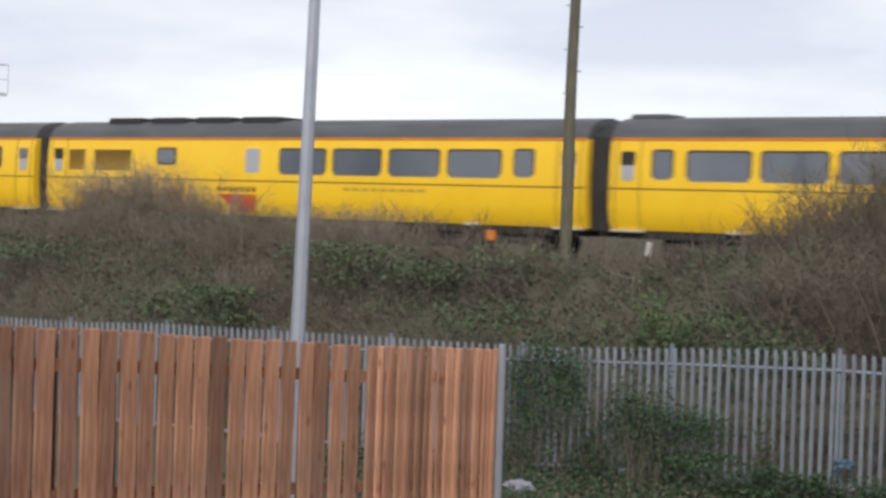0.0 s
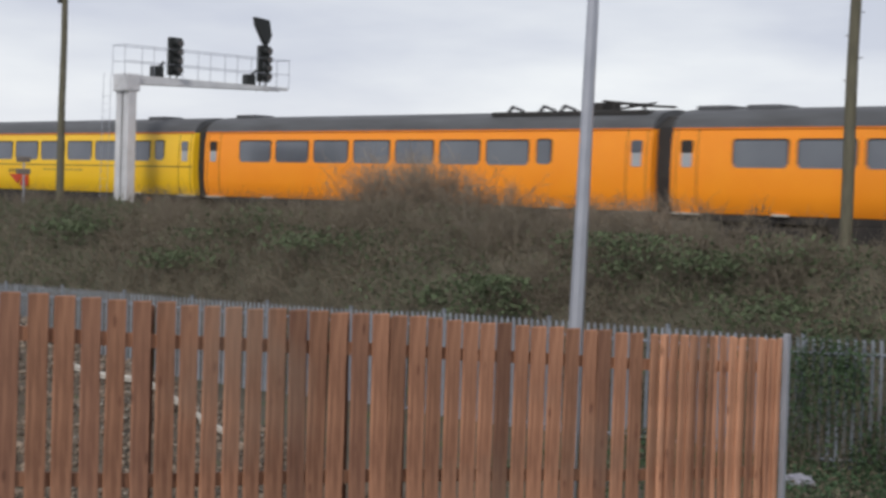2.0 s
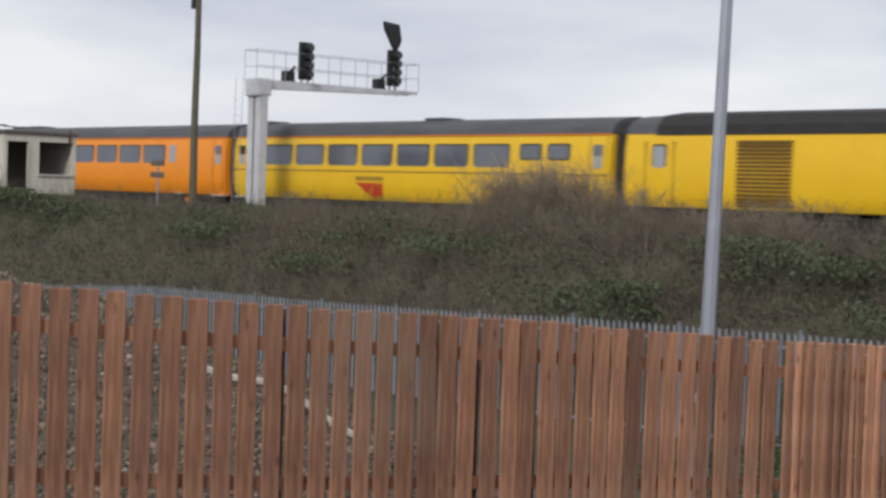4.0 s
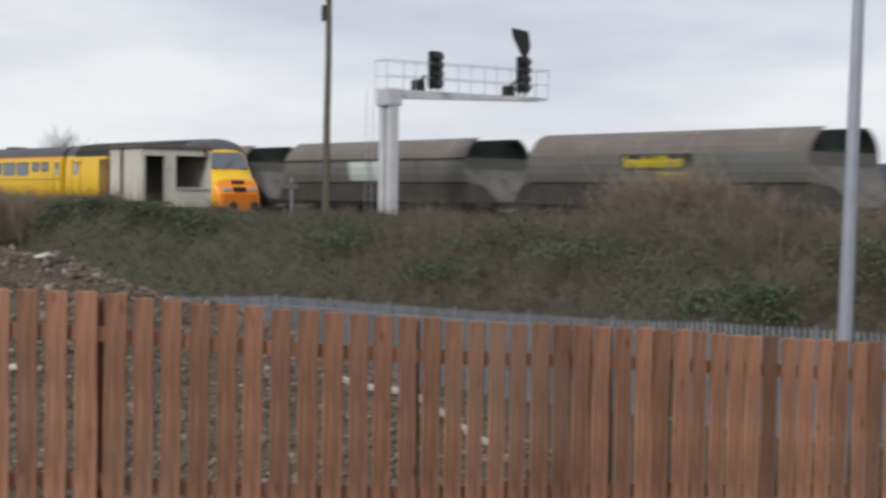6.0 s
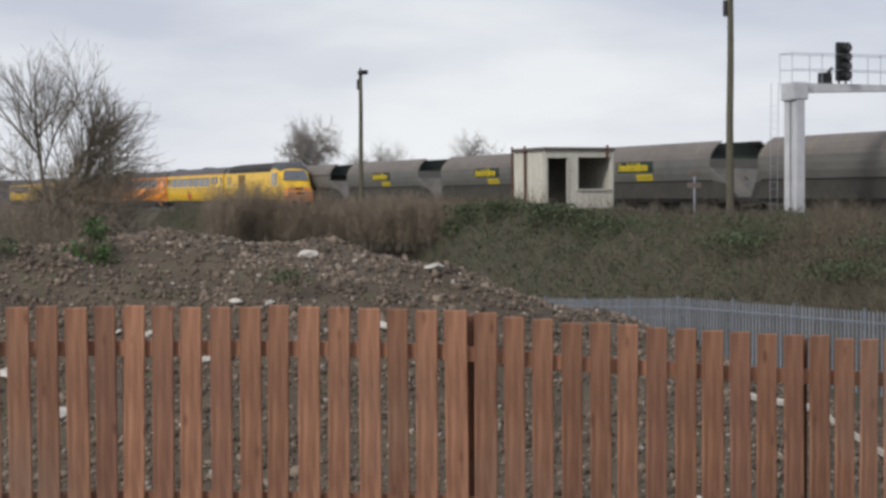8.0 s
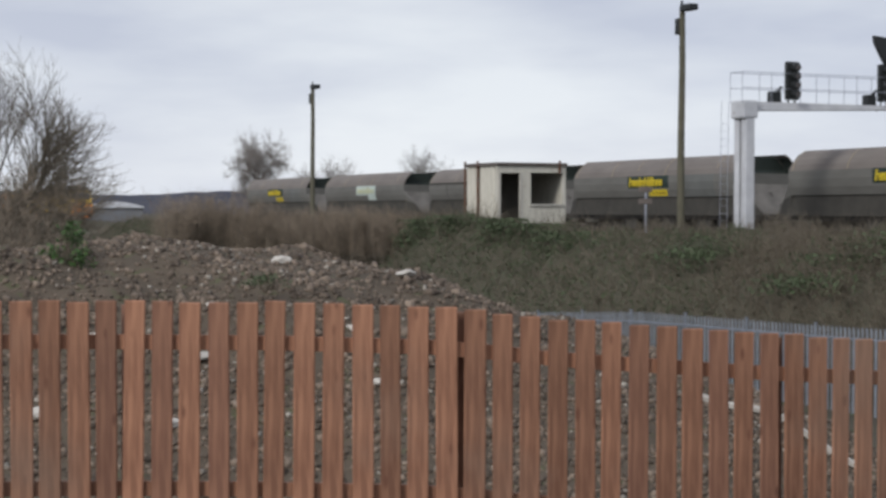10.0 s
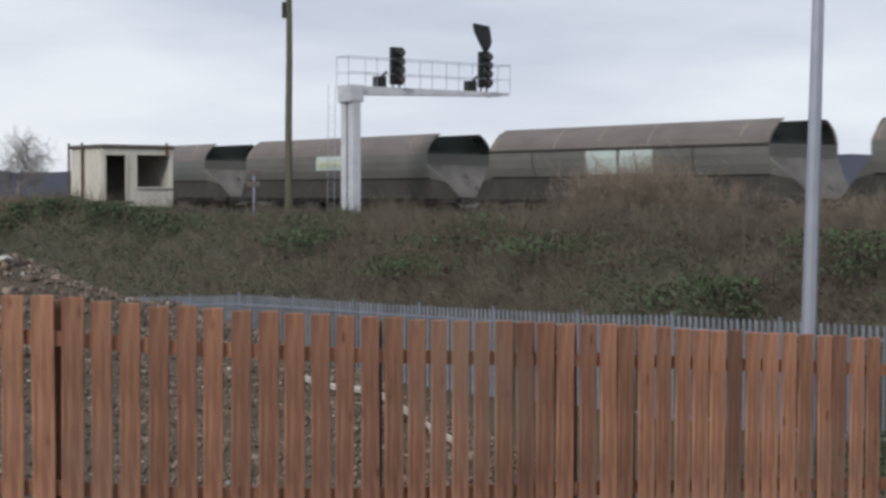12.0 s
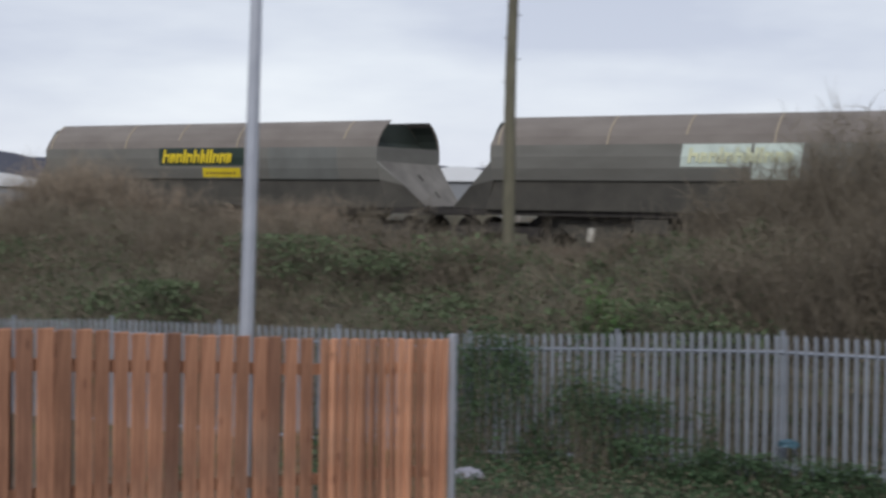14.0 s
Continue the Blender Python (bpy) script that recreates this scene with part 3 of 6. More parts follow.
def power_car():
    """The rear power car, origin at its left coupling, raked cab at the right."""
    c = thing("power_car", "yellow diesel power car with black roof and raked cab", "locomotive")
    side = mirrored([(-1.22, 1.10), (-1.32, 1.30)] + SIDE[2:])
    part("body", loft(bmesh.new(), [(x, side) for x in (0.3, 6, 12, 14.95)]), M_YELLOW, c, "yellow painted body side", soft=True)
    half = SIDE[:-1] + [(-1.27, 3.45), (-1.17, 3.66), (-0.97, 3.82), (-0.6, 3.93), (0, 3.97)]
    shape = [(14.9, 4.10, 0.95, 1.0), (16.2, 4.16, 0.95, 1.0), (16.75, 4.04, 0.92, 1.0), (17.2, 3.62, 0.86, 0.985), (17.85, 2.50, 0.78, 0.97),
             (18.40, 2.12, 0.70, 0.93), (18.72, 1.62, 0.64, 0.86), (18.84, 1.0, 0.62, 0.80)]

    def cab_half(x, top, low, wide):
        return [(y * wide, low + (z - 0.95) / 3.02 * (top - low)) for y, z in half]

    def cab_cap(x, top, low, wide, first):
        p = [(y * 1.018, z + 0.03) for y, z in cab_half(x, top, low, wide)]
        return (x, mirrored([p[first]] + p[6:-1] + [(0, top + 0.03)]))

    part("nose", loft(bmesh.new(), [(v[0], mirrored(cab_half(*v))) for v in shape[:6]]), M_YELLOW, c, "yellow cab side and windscreen surround", soft=True)
    # the yellow nose turns orange in shading; that tint is given as paint colour
    part("nose_front", loft(bmesh.new(), [(v[0], mirrored(cab_half(*v))) for v in shape[5:]]), M_ORANGE, c, "sloping nose, its shading painted orange", soft=True)
    skirt = loft(bmesh.new(), [(17.4, [(-1.1, 0.45), (-1.26, 0.75), (-1.31, 1.12), (1.31, 1.12), (1.26, 0.75), (1.1, 0.45)]),
                               (18.45, [(-1.0, 0.45), (-1.18, 0.75), (-1.24, 1.28), (1.24, 1.28), (1.18, 0.75), (1.0, 0.45)]),
                               (18.94, [(-0.8, 0.5), (-0.98, 0.75), (-1.02, 1.36), (1.02, 1.36), (0.98, 0.75), (0.8, 0.5)])])
    part("front_skirt", skirt, M_NOSE, c, "orange-red front valance", soft=True)
    part("roof", loft(bmesh.new(), [(x, mirrored(ROOF)) for x in (0.3, 6, 12, 14.9)]), M_ROOF, c, soft=True)
    caps = [cab_cap(14.86, *shape[0][1:], 5), cab_cap(*shape[1], 5), cab_cap(*shape[2], 5), cab_cap(*shape[3], 6)]
    part("cab_roof", loft(bmesh.new(), caps), M_ROOF, c, "dark domed cab roof", soft=True)
    part("roof_equipment", prism(bmesh.new(), mirrored([(-1.31, 3.40), (-1.25, 3.72), (-0.95, 4.05), (0, 4.20)]), 1.6, 14.8, axis="x"), M_BLACK, c,
         "black engine room roof panels")
    bm = bmesh.new()
    face = [(x, s * y) for s, row in ((-1, ((17.30, 0.78), (17.38, 0.95), (17.70, 1.08), (17.78, 0.98))), (1, ((17.78, 0.98), (17.70, 1.08), (17.38, 0.95), (17.30, 0.78)))) for x, y in row]
    out = [bm.verts.new((x + 0.035, y, 3.62 - (x - 17.2) * 1.723 + 0.03)) for x, y in face]
    back = [bm.verts.new((v.co.x - 0.26, v.co.y, v.co.z - 0.20)) for v in out]
    bm.faces.new(out)
    bm.faces.new(back[::-1])
    for k in range(8):
        m = (k + 1) % 8
        bm.faces.new((out[k], back[k], back[m], out[m]))
    bmesh.ops.recalc_face_normals(bm, faces=bm.faces)
    part("windscreen", bm, M_GLASS, c, "wide raked black windscreen")
    part("wiper", rod(bmesh.new(), (17.92, -0.5, 2.52), (17.62, 0.2, 3.05), 0.015, n=5), M_BLACK, c)
    for y0, y1 in ((-0.95, -0.45), (0.45, 0.95)):
        part("headlight_panel", boxed(18.45, 18.79, y0, y1, 1.50, 1.68, bevel=0.03), M_SILL, c, "recessed headlight cluster")
    part("nose_vent", boxed(18.25, 18.60, -0.34, 0.34, 1.86, 2.04, bevel=0.02), M_BLACK, c)
    part("nose_number_bar", boxed(18.5, 18.82, -0.34, 0.34, 1.48, 1.70, bevel=0.02), M_BLACK, c)
    window(c, 15.3, 15.95, 2.2, 3.28, M_PALEGLASS, frame=False)
    window(c, 16.15, 16.85, 2.15, 3.30, M_GLASS, frame=False)
    window(c, 1.55, 2.05, 2.35, 3.05, M_PALEGLASS)
    bm = bmesh.new()
    for i in range(16):
        box(bm, 5.0, 7.1, -1.385, -1.33, 1.25 + i * 0.125, 1.25 + i * 0.125 + 0.09)
    part("side_grille", bm, M_BROWN, c, "tall brown louvred grille")
    for x in (1.2, 2.4):
        part("door_seam", boxed(x, x + 0.03, -1.381, -1.3, 1.15, 3.2), M_STRIPE, c)
    part("gangway", prism(bmesh.new(), mirrored([(-1.0, 0.9), (-1.1, 2.0), (-1.0, 3.5), (0, 3.85)]), 0, 0.3, axis="x"), M_BLACK, c)
    under = boxed(0.6, 17.7, -1.1, 1.1, 0.65, 0.97)
    box(under, 6.0, 11.4, -1.25, 1.25, 0.25, 0.8, bevel=0.04)
    part("underframe", under, M_UNDER, c)
    for y in (-0.6, 0.6):
        bm = rod(bmesh.new(), (18.8, y, 0.75), (19.2, y, 0.75), 0.09)
        rod(bm, (19.18, y, 0.75), (19.22, y, 0.75), 0.22, n=16)
        part("buffer", bm, M_UNDER, c)
    bogie(c, 3.3)
    bogie(c, 14.6)
    return c


COACHES = []
COACHES.append((-2, coach(M_YELLOW, "bright yellow", run("w", 2.8, 8) + [("n", 20.3, 20.9)], [], True)))
COACHES.append((-1, coach(M_YELLOW, "bright yellow", [("g", 1.5, 2.3), ("g", 2.8, 4.6), ("s", 5.9, 6.7), ("p", 9.9, 10.5)] + run("w", 11.4, 4)
                          + [("n", 20.35, 20.95)], [("logo", 8.7, 1.22), ("vents", 2.8, 4.9, 7.0, 9.1), ("text", 14.0)], True)))
COACHES.append((0, coach(M_YELLOW, "bright yellow", [("n", 1.75, 2.3)] + run("w", 2.8, 8, 1.8, 2.16) + [("n", 20.15, 20.7)],
                         [("logo", 8.7, 1.22), ("text", 11.6), ("pods", 0.5, 18.3)], True)))
COACHES.append((1, coach(M_ORANGE, "plain orange", run("w", 2.65, 7) + [("n", 18.1, 18.65)], [("pods", 1.2), ("panto", 15.6)], False)))
COACHES.append((2, coach(M_ORANGE, "plain orange", run("w", 2.65, 7) + [("p", 18.1, 18.65)], [("pods", 0.6, 2.4)], False)))
COACHES.append((3, coach(M_YELLOW, "bright yellow", [("n", 1.7, 2.25)] + run("w", 2.75, 7) + [("s", 18.4, 19.4), ("s", 19.8, 20.8)],
                         [("logo", 9.0, 1.22), ("pods", 0.6, 12.0)], True)))
REAR = power_car()

# ---- coal hopper wagons ----
HOP = 19.4
HSEC = [(-1.44, 2.05), (-1.55, 2.4), (-1.60, 2.75), (-1.59, 3.10), (-1.52, 3.36), (-1.38, 3.60), (-1.18, 3.82), (-0.98, 3.97)]


def skin(z):
    """Half width of the hopper side at a height over the rail."""
    return -float(np.interp(z, [p[1] for p in HSEC], [-p[0] for p in HSEC]))


def decal(name, wagon, xa, xb, za, zb, mat, lift, label="", lean=0.0):
    """A thin sheet that follows the curve of the hopper side, its ends leaning if wanted."""
    zs = [za] + [p[1] for p in HSEC if za + 0.02 < p[1] < zb - 0.02] + [zb]
    bm = bmesh.new()
    rows = []
    for d in (lift, lift - 0.012):
        rows.append([[bm.verts.new((x + lean * (z - za), skin(z) - d, z)) for z in zs] for x in (xa, xb)])
    (fa, fb), (ba, bb) = rows
    for i in range(len(zs) - 1):
        bm.faces.new((fa[i], fb[i], fb[i + 1], fa[i + 1]))
        bm.faces.new((fb[i], bb[i], bb[i + 1], fb[i + 1]))
        bm.faces.new((ba[i], fa[i], fa[i + 1], ba[i + 1]))
    bm.faces.new((fa[-1], fb[-1], bb[-1], ba[-1]))
    bm.faces.new((fa[0], ba[0], bb[0], fb[0]))
    bmesh.ops.recalc_face_normals(bm, faces=bm.faces)
    return part(name, bm, mat, wagon, label)


def mark_bars(wagon, x, z, widths, tall, low, high, mat, lift, name, label):
    """A row of slanted shapes, each a stem with a short foot and head."""
    bm = bmesh.new()
    a = x
    for w, t in zip(widths, tall):
        h = high if t else low
        stem = 0.10
        parts = [(a, a + stem, 0, h)]
        if w > 0.2:
            parts += [(a + w - 0.045 - stem * 0.8, a + w - 0.045, 0.03, low - 0.02), (a + stem, a + w - 0.08, low - 0.11, low - 0.02)]
        for xa, xb, z0, z1 in parts:
            y0, y1 = skin(z + z0) - lift, skin(z + z1) - lift
            f = [bm.verts.new((xx + 0.22 * zz, yy, z + zz)) for xx, yy, zz in ((xa, y0, z0), (xb, y0, z0), (xb, y1, z1), (xa, y1, z1))]
            g = [bm.verts.new((v.co.x, v.co.y + 0.012, v.co.z)) for v in f]
            bm.faces.new(f)
            for i in range(4):
                j = (i + 1) % 4
                bm.faces.new((f[i], g[i], g[j], f[j]))
        a += w
    part(name, bm, mat, wagon, label)


MARK_WIDTHS, MARK_TALL = (0.36, 0.27, 0.31, 0.15, 0.33, 0.32, 0.26, 0.15, 0.15, 0.32, 0.31, 0.25), (1, 0, 0, 1, 0, 1, 1, 1, 1, 0, 0, 0)


def lettering(wagon, x):
    """A yellow company mark on a dark panel, with a yellow sub-panel below."""
    decal("name_panel", wagon, x - 0.18, x + 3.7, 2.50, 3.10, M_LABELBACK, 0.006, "dark green name panel")
    mark_bars(wagon, x, 2.58, MARK_WIDTHS, MARK_TALL, 0.33, 0.46, M_LABEL, 0.045, "logo", "slanted yellow company mark")
    decal("sub_panel", wagon, x + 1.75, x + 3.45, 2.10, 2.42, M_LABEL, 0.008, "yellow panel with small lettering", lean=0.2)
    bm = bmesh.new()
    for k in range(9):
        xa = x + 1.96 + k * 0.15
        box(bm, xa, xa + 0.10, skin(2.22) - 0.016, skin(2.32) + 0.01, 2.21, 2.33)
    part("sub_lettering", bm, M_STRIPE, wagon)


def hopper(style):
    """A bogie coal hopper, origin at its left coupling on the rail."""
    labels = {"name": "grey-brown steel coal hopper with yellow markings on its side",
              "step": "grey-brown steel coal hopper with a stepped pale patch",
              "rect": "grey-brown steel coal hopper with a square pale patch",
              "plain": "grey-brown weathered steel coal hopper wagon"}
    w = thing("hopper_wagon", labels[style], "freight wagon", group="hopper wagons")
    x0, x1, foot0, foot1 = 0.9, 16.0, -0.95, 17.4
    upper = HSEC[3:]
    bm = bmesh.new()
    for s in (-1, 1):
        pts = [(s * y, z) for y, z in HSEC[:4]] + [(s * (abs(y) - 0.06), z) for y, z in reversed(HSEC[:4])]
        prism(bm, pts, x0, x1, axis="x")
    part("side_sheet", bm, M_HOP, w)
    bm = bmesh.new()
    for s in (-1, 1):
        pts = [(s * (abs(y) + (0.012 if style == "rect" else 0)), z) for y, z in upper] + [(s * (abs(y) - 0.06), z) for y, z in reversed(upper)]
        rows = []
        for x, d in ((x0, 0.0), (x1, 0.0)):
            rows.append([bm.verts.new((x + (0.28 if x == x0 else 0.12) * max(0, z - 3.15) * (1.4 if x == x0 else 0.6), y, z)) for y, z in pts])
        n = len(pts)
        for i in range(n):
            j = (i + 1) % n
            bm.faces.new((rows[0][i], rows[0][j], rows[1][j], rows[1][i]))
        bm.faces.new(rows[0])
        bm.faces.new(rows[1])
    bmesh.ops.recalc_face_normals(bm, faces=bm.faces)
    part("top_sheet", bm, M_HOPTOP, w, "inward-curving top sheet, painted paler for light from above")
    if style == "rect":
        part("top_lip", boxed(x0, x1, -1.645, -1.54, 3.05, 3.12), M_HOPLOW, w)
    for x in (x0 + 0.85, x1 - 0.85):
        part("end_wall", prism(bmesh.new(), mirrored([(-1.38, 2.1), (-1.53, 2.7), (-1.52, 3.1), (-1.45, 3.34), (-1.31, 3.56), (-1.09, 3.78), (-0.9, 3.88)]), x - 0.03, x + 0.03, axis="x"),
             M_HOPDARK, w, "end wall, dark with painted recess shade")

    def plate(name, pts, s, mat, label=""):
        """A thin sloping sheet, its outline given on the upper face."""
        bm = bmesh.new()
        top = [bm.verts.new(v) for v in pts]
        low = [bm.verts.new((v.co.x - 0.05 * s, v.co.y, v.co.z - 0.06)) for v in top]
        bm.faces.new(top)
        bm.faces.new(low[::-1])
        for i in range(len(top)):
            j = (i + 1) % len(top)
            bm.faces.new((top[i], low[i], low[j], top[j]))
        bmesh.ops.recalc_face_normals(bm, faces=bm.faces)
        return part(name, bm, mat, w, label)

    for xa, xb in ((x1 - 0.10, foot1), (x0 + 0.10, foot0)):
        s = 1 if xb > xa else -1
        sheet = plate("slope_sheet", ((xa - 0.3 * s, -1.5, 2.98), (xa - 0.3 * s, 1.5, 2.98), (xa, 1.52, 2.74), (xb, 0.9, 1.22), (xb, -0.9, 1.22), (xa, -1.52, 2.74)), s, M_SLOPE, "bare steel slope sheet")
        # dark overlay sheets carry the painted shade and coal dust down the slope
        plate("slope_head", ((xa - 0.3 * s, -1.49, 2.984), (xa - 0.78 * s, -1.45, 3.32), (xa - 0.78 * s, 1.45, 3.32), (xa - 0.3 * s, 1.49, 2.984)), s, M_HOPDARK, "head of the slope, dark with coal dust and painted shade")
        plate("slope_head", ((xa - 0.3 * s, -1.47, 2.994), (xa - 0.3 * s, 1.47, 2.994), (xa - 0.02 * s, 1.47, 2.768), (xa - 0.02 * s, -1.47, 2.768)), s, M_HOPDARK, "head of the slope, dark with coal dust and painted shade")
        for f0, f1, y0 in ((0.34, 0.46, -0.05), (0.70, 0.82, 0.10)):
            p, q = (xa + (xb - xa) * f0, 2.74 - 1.52 * f0), (xa + (xb - xa) * f1, 2.74 - 1.52 * f1)
            part("torn_slot", prism(bmesh.new(), [(p[0], p[1] + 0.012), (q[0], q[1] + 0.012), (q[0], q[1] - 0.02), (p[0], p[1] - 0.02)], y0, y0 + 0.1), M_HOPLOW, sheet)
    for s, (xa, xb) in ((-1, (x1 - 0.82, x1 - 0.03)), (1, (x1 - 0.82, x1 - 0.03)), (-1, (x0 + 0.03, x0 + 0.82)), (1, (x0 + 0.03, x0 + 0.82))):
        inner = [(s * (abs(y) - 0.062), z) for y, z in HSEC[2:-1]]
        bm = prism(bmesh.new(), inner + [(y - s * 0.012, z) for y, z in reversed(inner)], xa, xb, axis="x")
        # near-black lining stands in for shade under the hood, with coal dust
        part("inner_lining", bm, M_HOPDARK, w, "inside of the end, dark with coal dust and painted shade")
    edge = [(x0, 2.05), (x1, 2.05), (x1 + 0.3, 1.15), (x0 - 0.3, 1.15)]
    low = prism(bmesh.new(), edge, -1.37, -1.31)
    prism(low, edge, 1.31, 1.37)
    part("lower_side", low, M_HOPLOW, w, "black lower side plate")
    for s in (-1, 1):
        for xe, xi, xb in ((x1, x1 - 0.10, foot1), (x0, x0 + 0.10, foot0)):
            d = 1 if xb > xe else -1
            xm = xi + (xb - xi) * 0.57
            for pts, mat in (([(xi, 1.52, 2.73), (xe, 1.59, 2.60), (xe, 1.44, 2.05), (xm, 1.165, 1.87)], M_HOP),
                             ([(xe, 1.44, 2.05), (xe + 0.3 * d, 1.33, 1.15), (xb, 0.9, 1.2), (xm, 1.165, 1.87)], M_HOPLOW)):
                bm = bmesh.new()
                a = [bm.verts.new((x, s * y, z)) for x, y, z in pts]
                c = [bm.verts.new((x - 0.03 * d, s * (y - 0.03), z)) for x, y, z in pts]
                bm.faces.new(a)
                bm.faces.new(c[::-1])
                for k in range(4):
                    m = (k + 1) % 4
                    bm.faces.new((a[k], c[k], c[m], a[m]))
                bmesh.ops.recalc_face_normals(bm, faces=bm.faces)
                part("end_cheek", bm, mat, w)
    for x in (4.2, 8.6, 13.0):
        part("discharge_bay", prism(bmesh.new(), [(x - 2.0, 1.2), (x + 2.0, 1.2), (x + 0.8, 0.35), (x - 0.8, 0.35)], -0.9, 0.9), M_HOPLOW, w)
    part("centre_sill", boxed(2.0, 14.4, -0.7, 0.7, 0.45, 1.19), M_HOPLOW, w)
    for x in (5.6, 9.2, 12.4):
        part("brake_box", boxed(x, x + 1.1, -1.18, -0.9, 0.5, 0.98, bevel=0.03), M_HOPLOW, w)
    frame_bm = boxed(-1.4, 17.6, -1.25, -1.05, 0.98, 1.17)
    box(frame_bm, -1.4, 17.6, 1.05, 1.25, 0.98, 1.17)
    box(frame_bm, -1.4, -1.1, -1.2, 1.2, 0.95, 1.2)
    box(frame_bm, 17.3, 17.6, -1.2, 1.2, 0.95, 1.2)
    part("sole_bar", frame_bm, M_UNDER, w)
    for x in (-1.6, 17.6):
        for y in (-0.86, 0.86):
            part("buffer", rod(bmesh.new(), (x, y, 1.06), (x + 0.2, y, 1.06), 0.16, n=12), M_UNDER, w)
    for x, z0, z1 in ((1.15, 3.2, 4.05), (4.9, 3.0, 4.05), (7.4, 3.3, 4.05), (10.1, 3.1, 4.05), (14.6, 3.3, 4.05)):
        bm = bmesh.new()
        pts = [(y - 0.022, z) for y, z in upper]
        pts = [p for p in pts if p[1] >= z0 - 0.1] + [(y + 0.02, z) for y, z in reversed(upper) if z >= z0 - 0.1]
        prism(bm, pts, x, x + 0.065, axis="x")
        part("weld_rib", bm, M_RIBRUST, w, "rust-streaked rib")
    if style == "name":
        lettering(w, 6.75)
        bm = bmesh.new()
        skin = HSEC[:4]
        prism(bm, [(y - 0.006, z) for y, z in skin] + [(y + 0.02, z) for y, z in reversed(skin)], 11.5, 14.4, axis="x")
        part("repaint_panel", bm, M_HOPGREY, w, "greyer repainted panel")
    elif style == "step":
        decal("pale_patch", w, 7.25, 9.35, 2.45, 3.09, M_PATCH, 0.006, "pale repainted patch", lean=0.18)
        decal("pale_patch", w, 9.38, 10.80, 2.10, 3.09, M_PATCH, 0.006, "pale repainted patch", lean=0.18)
        mark_bars(w, 7.5, 2.56, MARK_WIDTHS, MARK_TALL, 0.30, 0.42, M_GHOST, 0.040, "old_mark", "faded yellow mark showing through the patch")
    elif style == "rect":
        decal("pale_patch", w, 6.8, 8.5, 2.12, 3.0, M_PATCH, 0.006, "pale repainted patch")
        decal("pale_patch", w, 8.56, 10.3, 2.12, 3.0, M_PATCH, 0.006, "pale repainted patch", lean=0.12)
        for x in (3.6, 8.50, 12.4):
            decal("panel_seam", w, x, x + 0.06, 2.08, 3.05, M_HOPLOW, 0.012)
    for ob in w.children_recursive:
        ob.data.transform(Matrix.Diagonal((1, 1.12, 1, 1)))
    bogie(w, 0.8)
    bogie(w, 15.4)
    return w


STYLE = {0: "name", 1: "step", 2: "rect", 3: "name", 4: "name", 5: "name", 6: "plain", 7: "step", 8: "rect", 9: "name", 10: "name", 11: "step", 12: "name", 13: "rect"}
WAGONS, FIRST = [], {}
for k in range(14):
    style = STYLE[k]
    if style in FIRST:
        w = copy_thing(FIRST[style], pose(0, 0, 0))
    else:
        w = FIRST[style] = hopper(style)
    WAGONS.append((k, w))


# ---- signal gantry ----
def signal_head(parent, label, lamps, at, feather=False):
    tall = 0.36 * lamps + 0.1
    bm = boxed(-0.16, 0.02, -0.31, 0.31, 0, tall, bevel=0.05)
    for y in (0.16, -0.16):
        rod(bm, (-0.1, y, 0.05), (-0.1, y, -0.3), 0.04, n=6)
    h = part("signal_head", bm, M_SIGNAL, parent, label, at)
    for i in range(lamps):
        z = 0.23 + i * 0.36
        part("hood", rod(bmesh.new(), (0.0, 0, z), (0.34, 0, z - 0.02), 0.15, 0.16, n=16), M_SIGNAL, h)
        part("lens", rod(bmesh.new(), (0.33, 0, z - 0.02), (0.35, 0, z - 0.02), 0.10, n=16), M_LENS, h)
    if feather:
        bm = boxed(-0.05, 0.08, -0.11, 0.11, tall, tall + 0.16)
        prism(bm, [(-0.10, tall + 0.08), (0.16, tall + 0.10), (0.30, tall + 0.42), (0.16, tall + 1.08), (-0.62, tall + 1.16), (-0.56, tall + 0.84)], -0.1, 0.08, axis="x")
        part("route_indicator", bm, M_SIGNAL, h, "black angled route indicator arm")
    return h


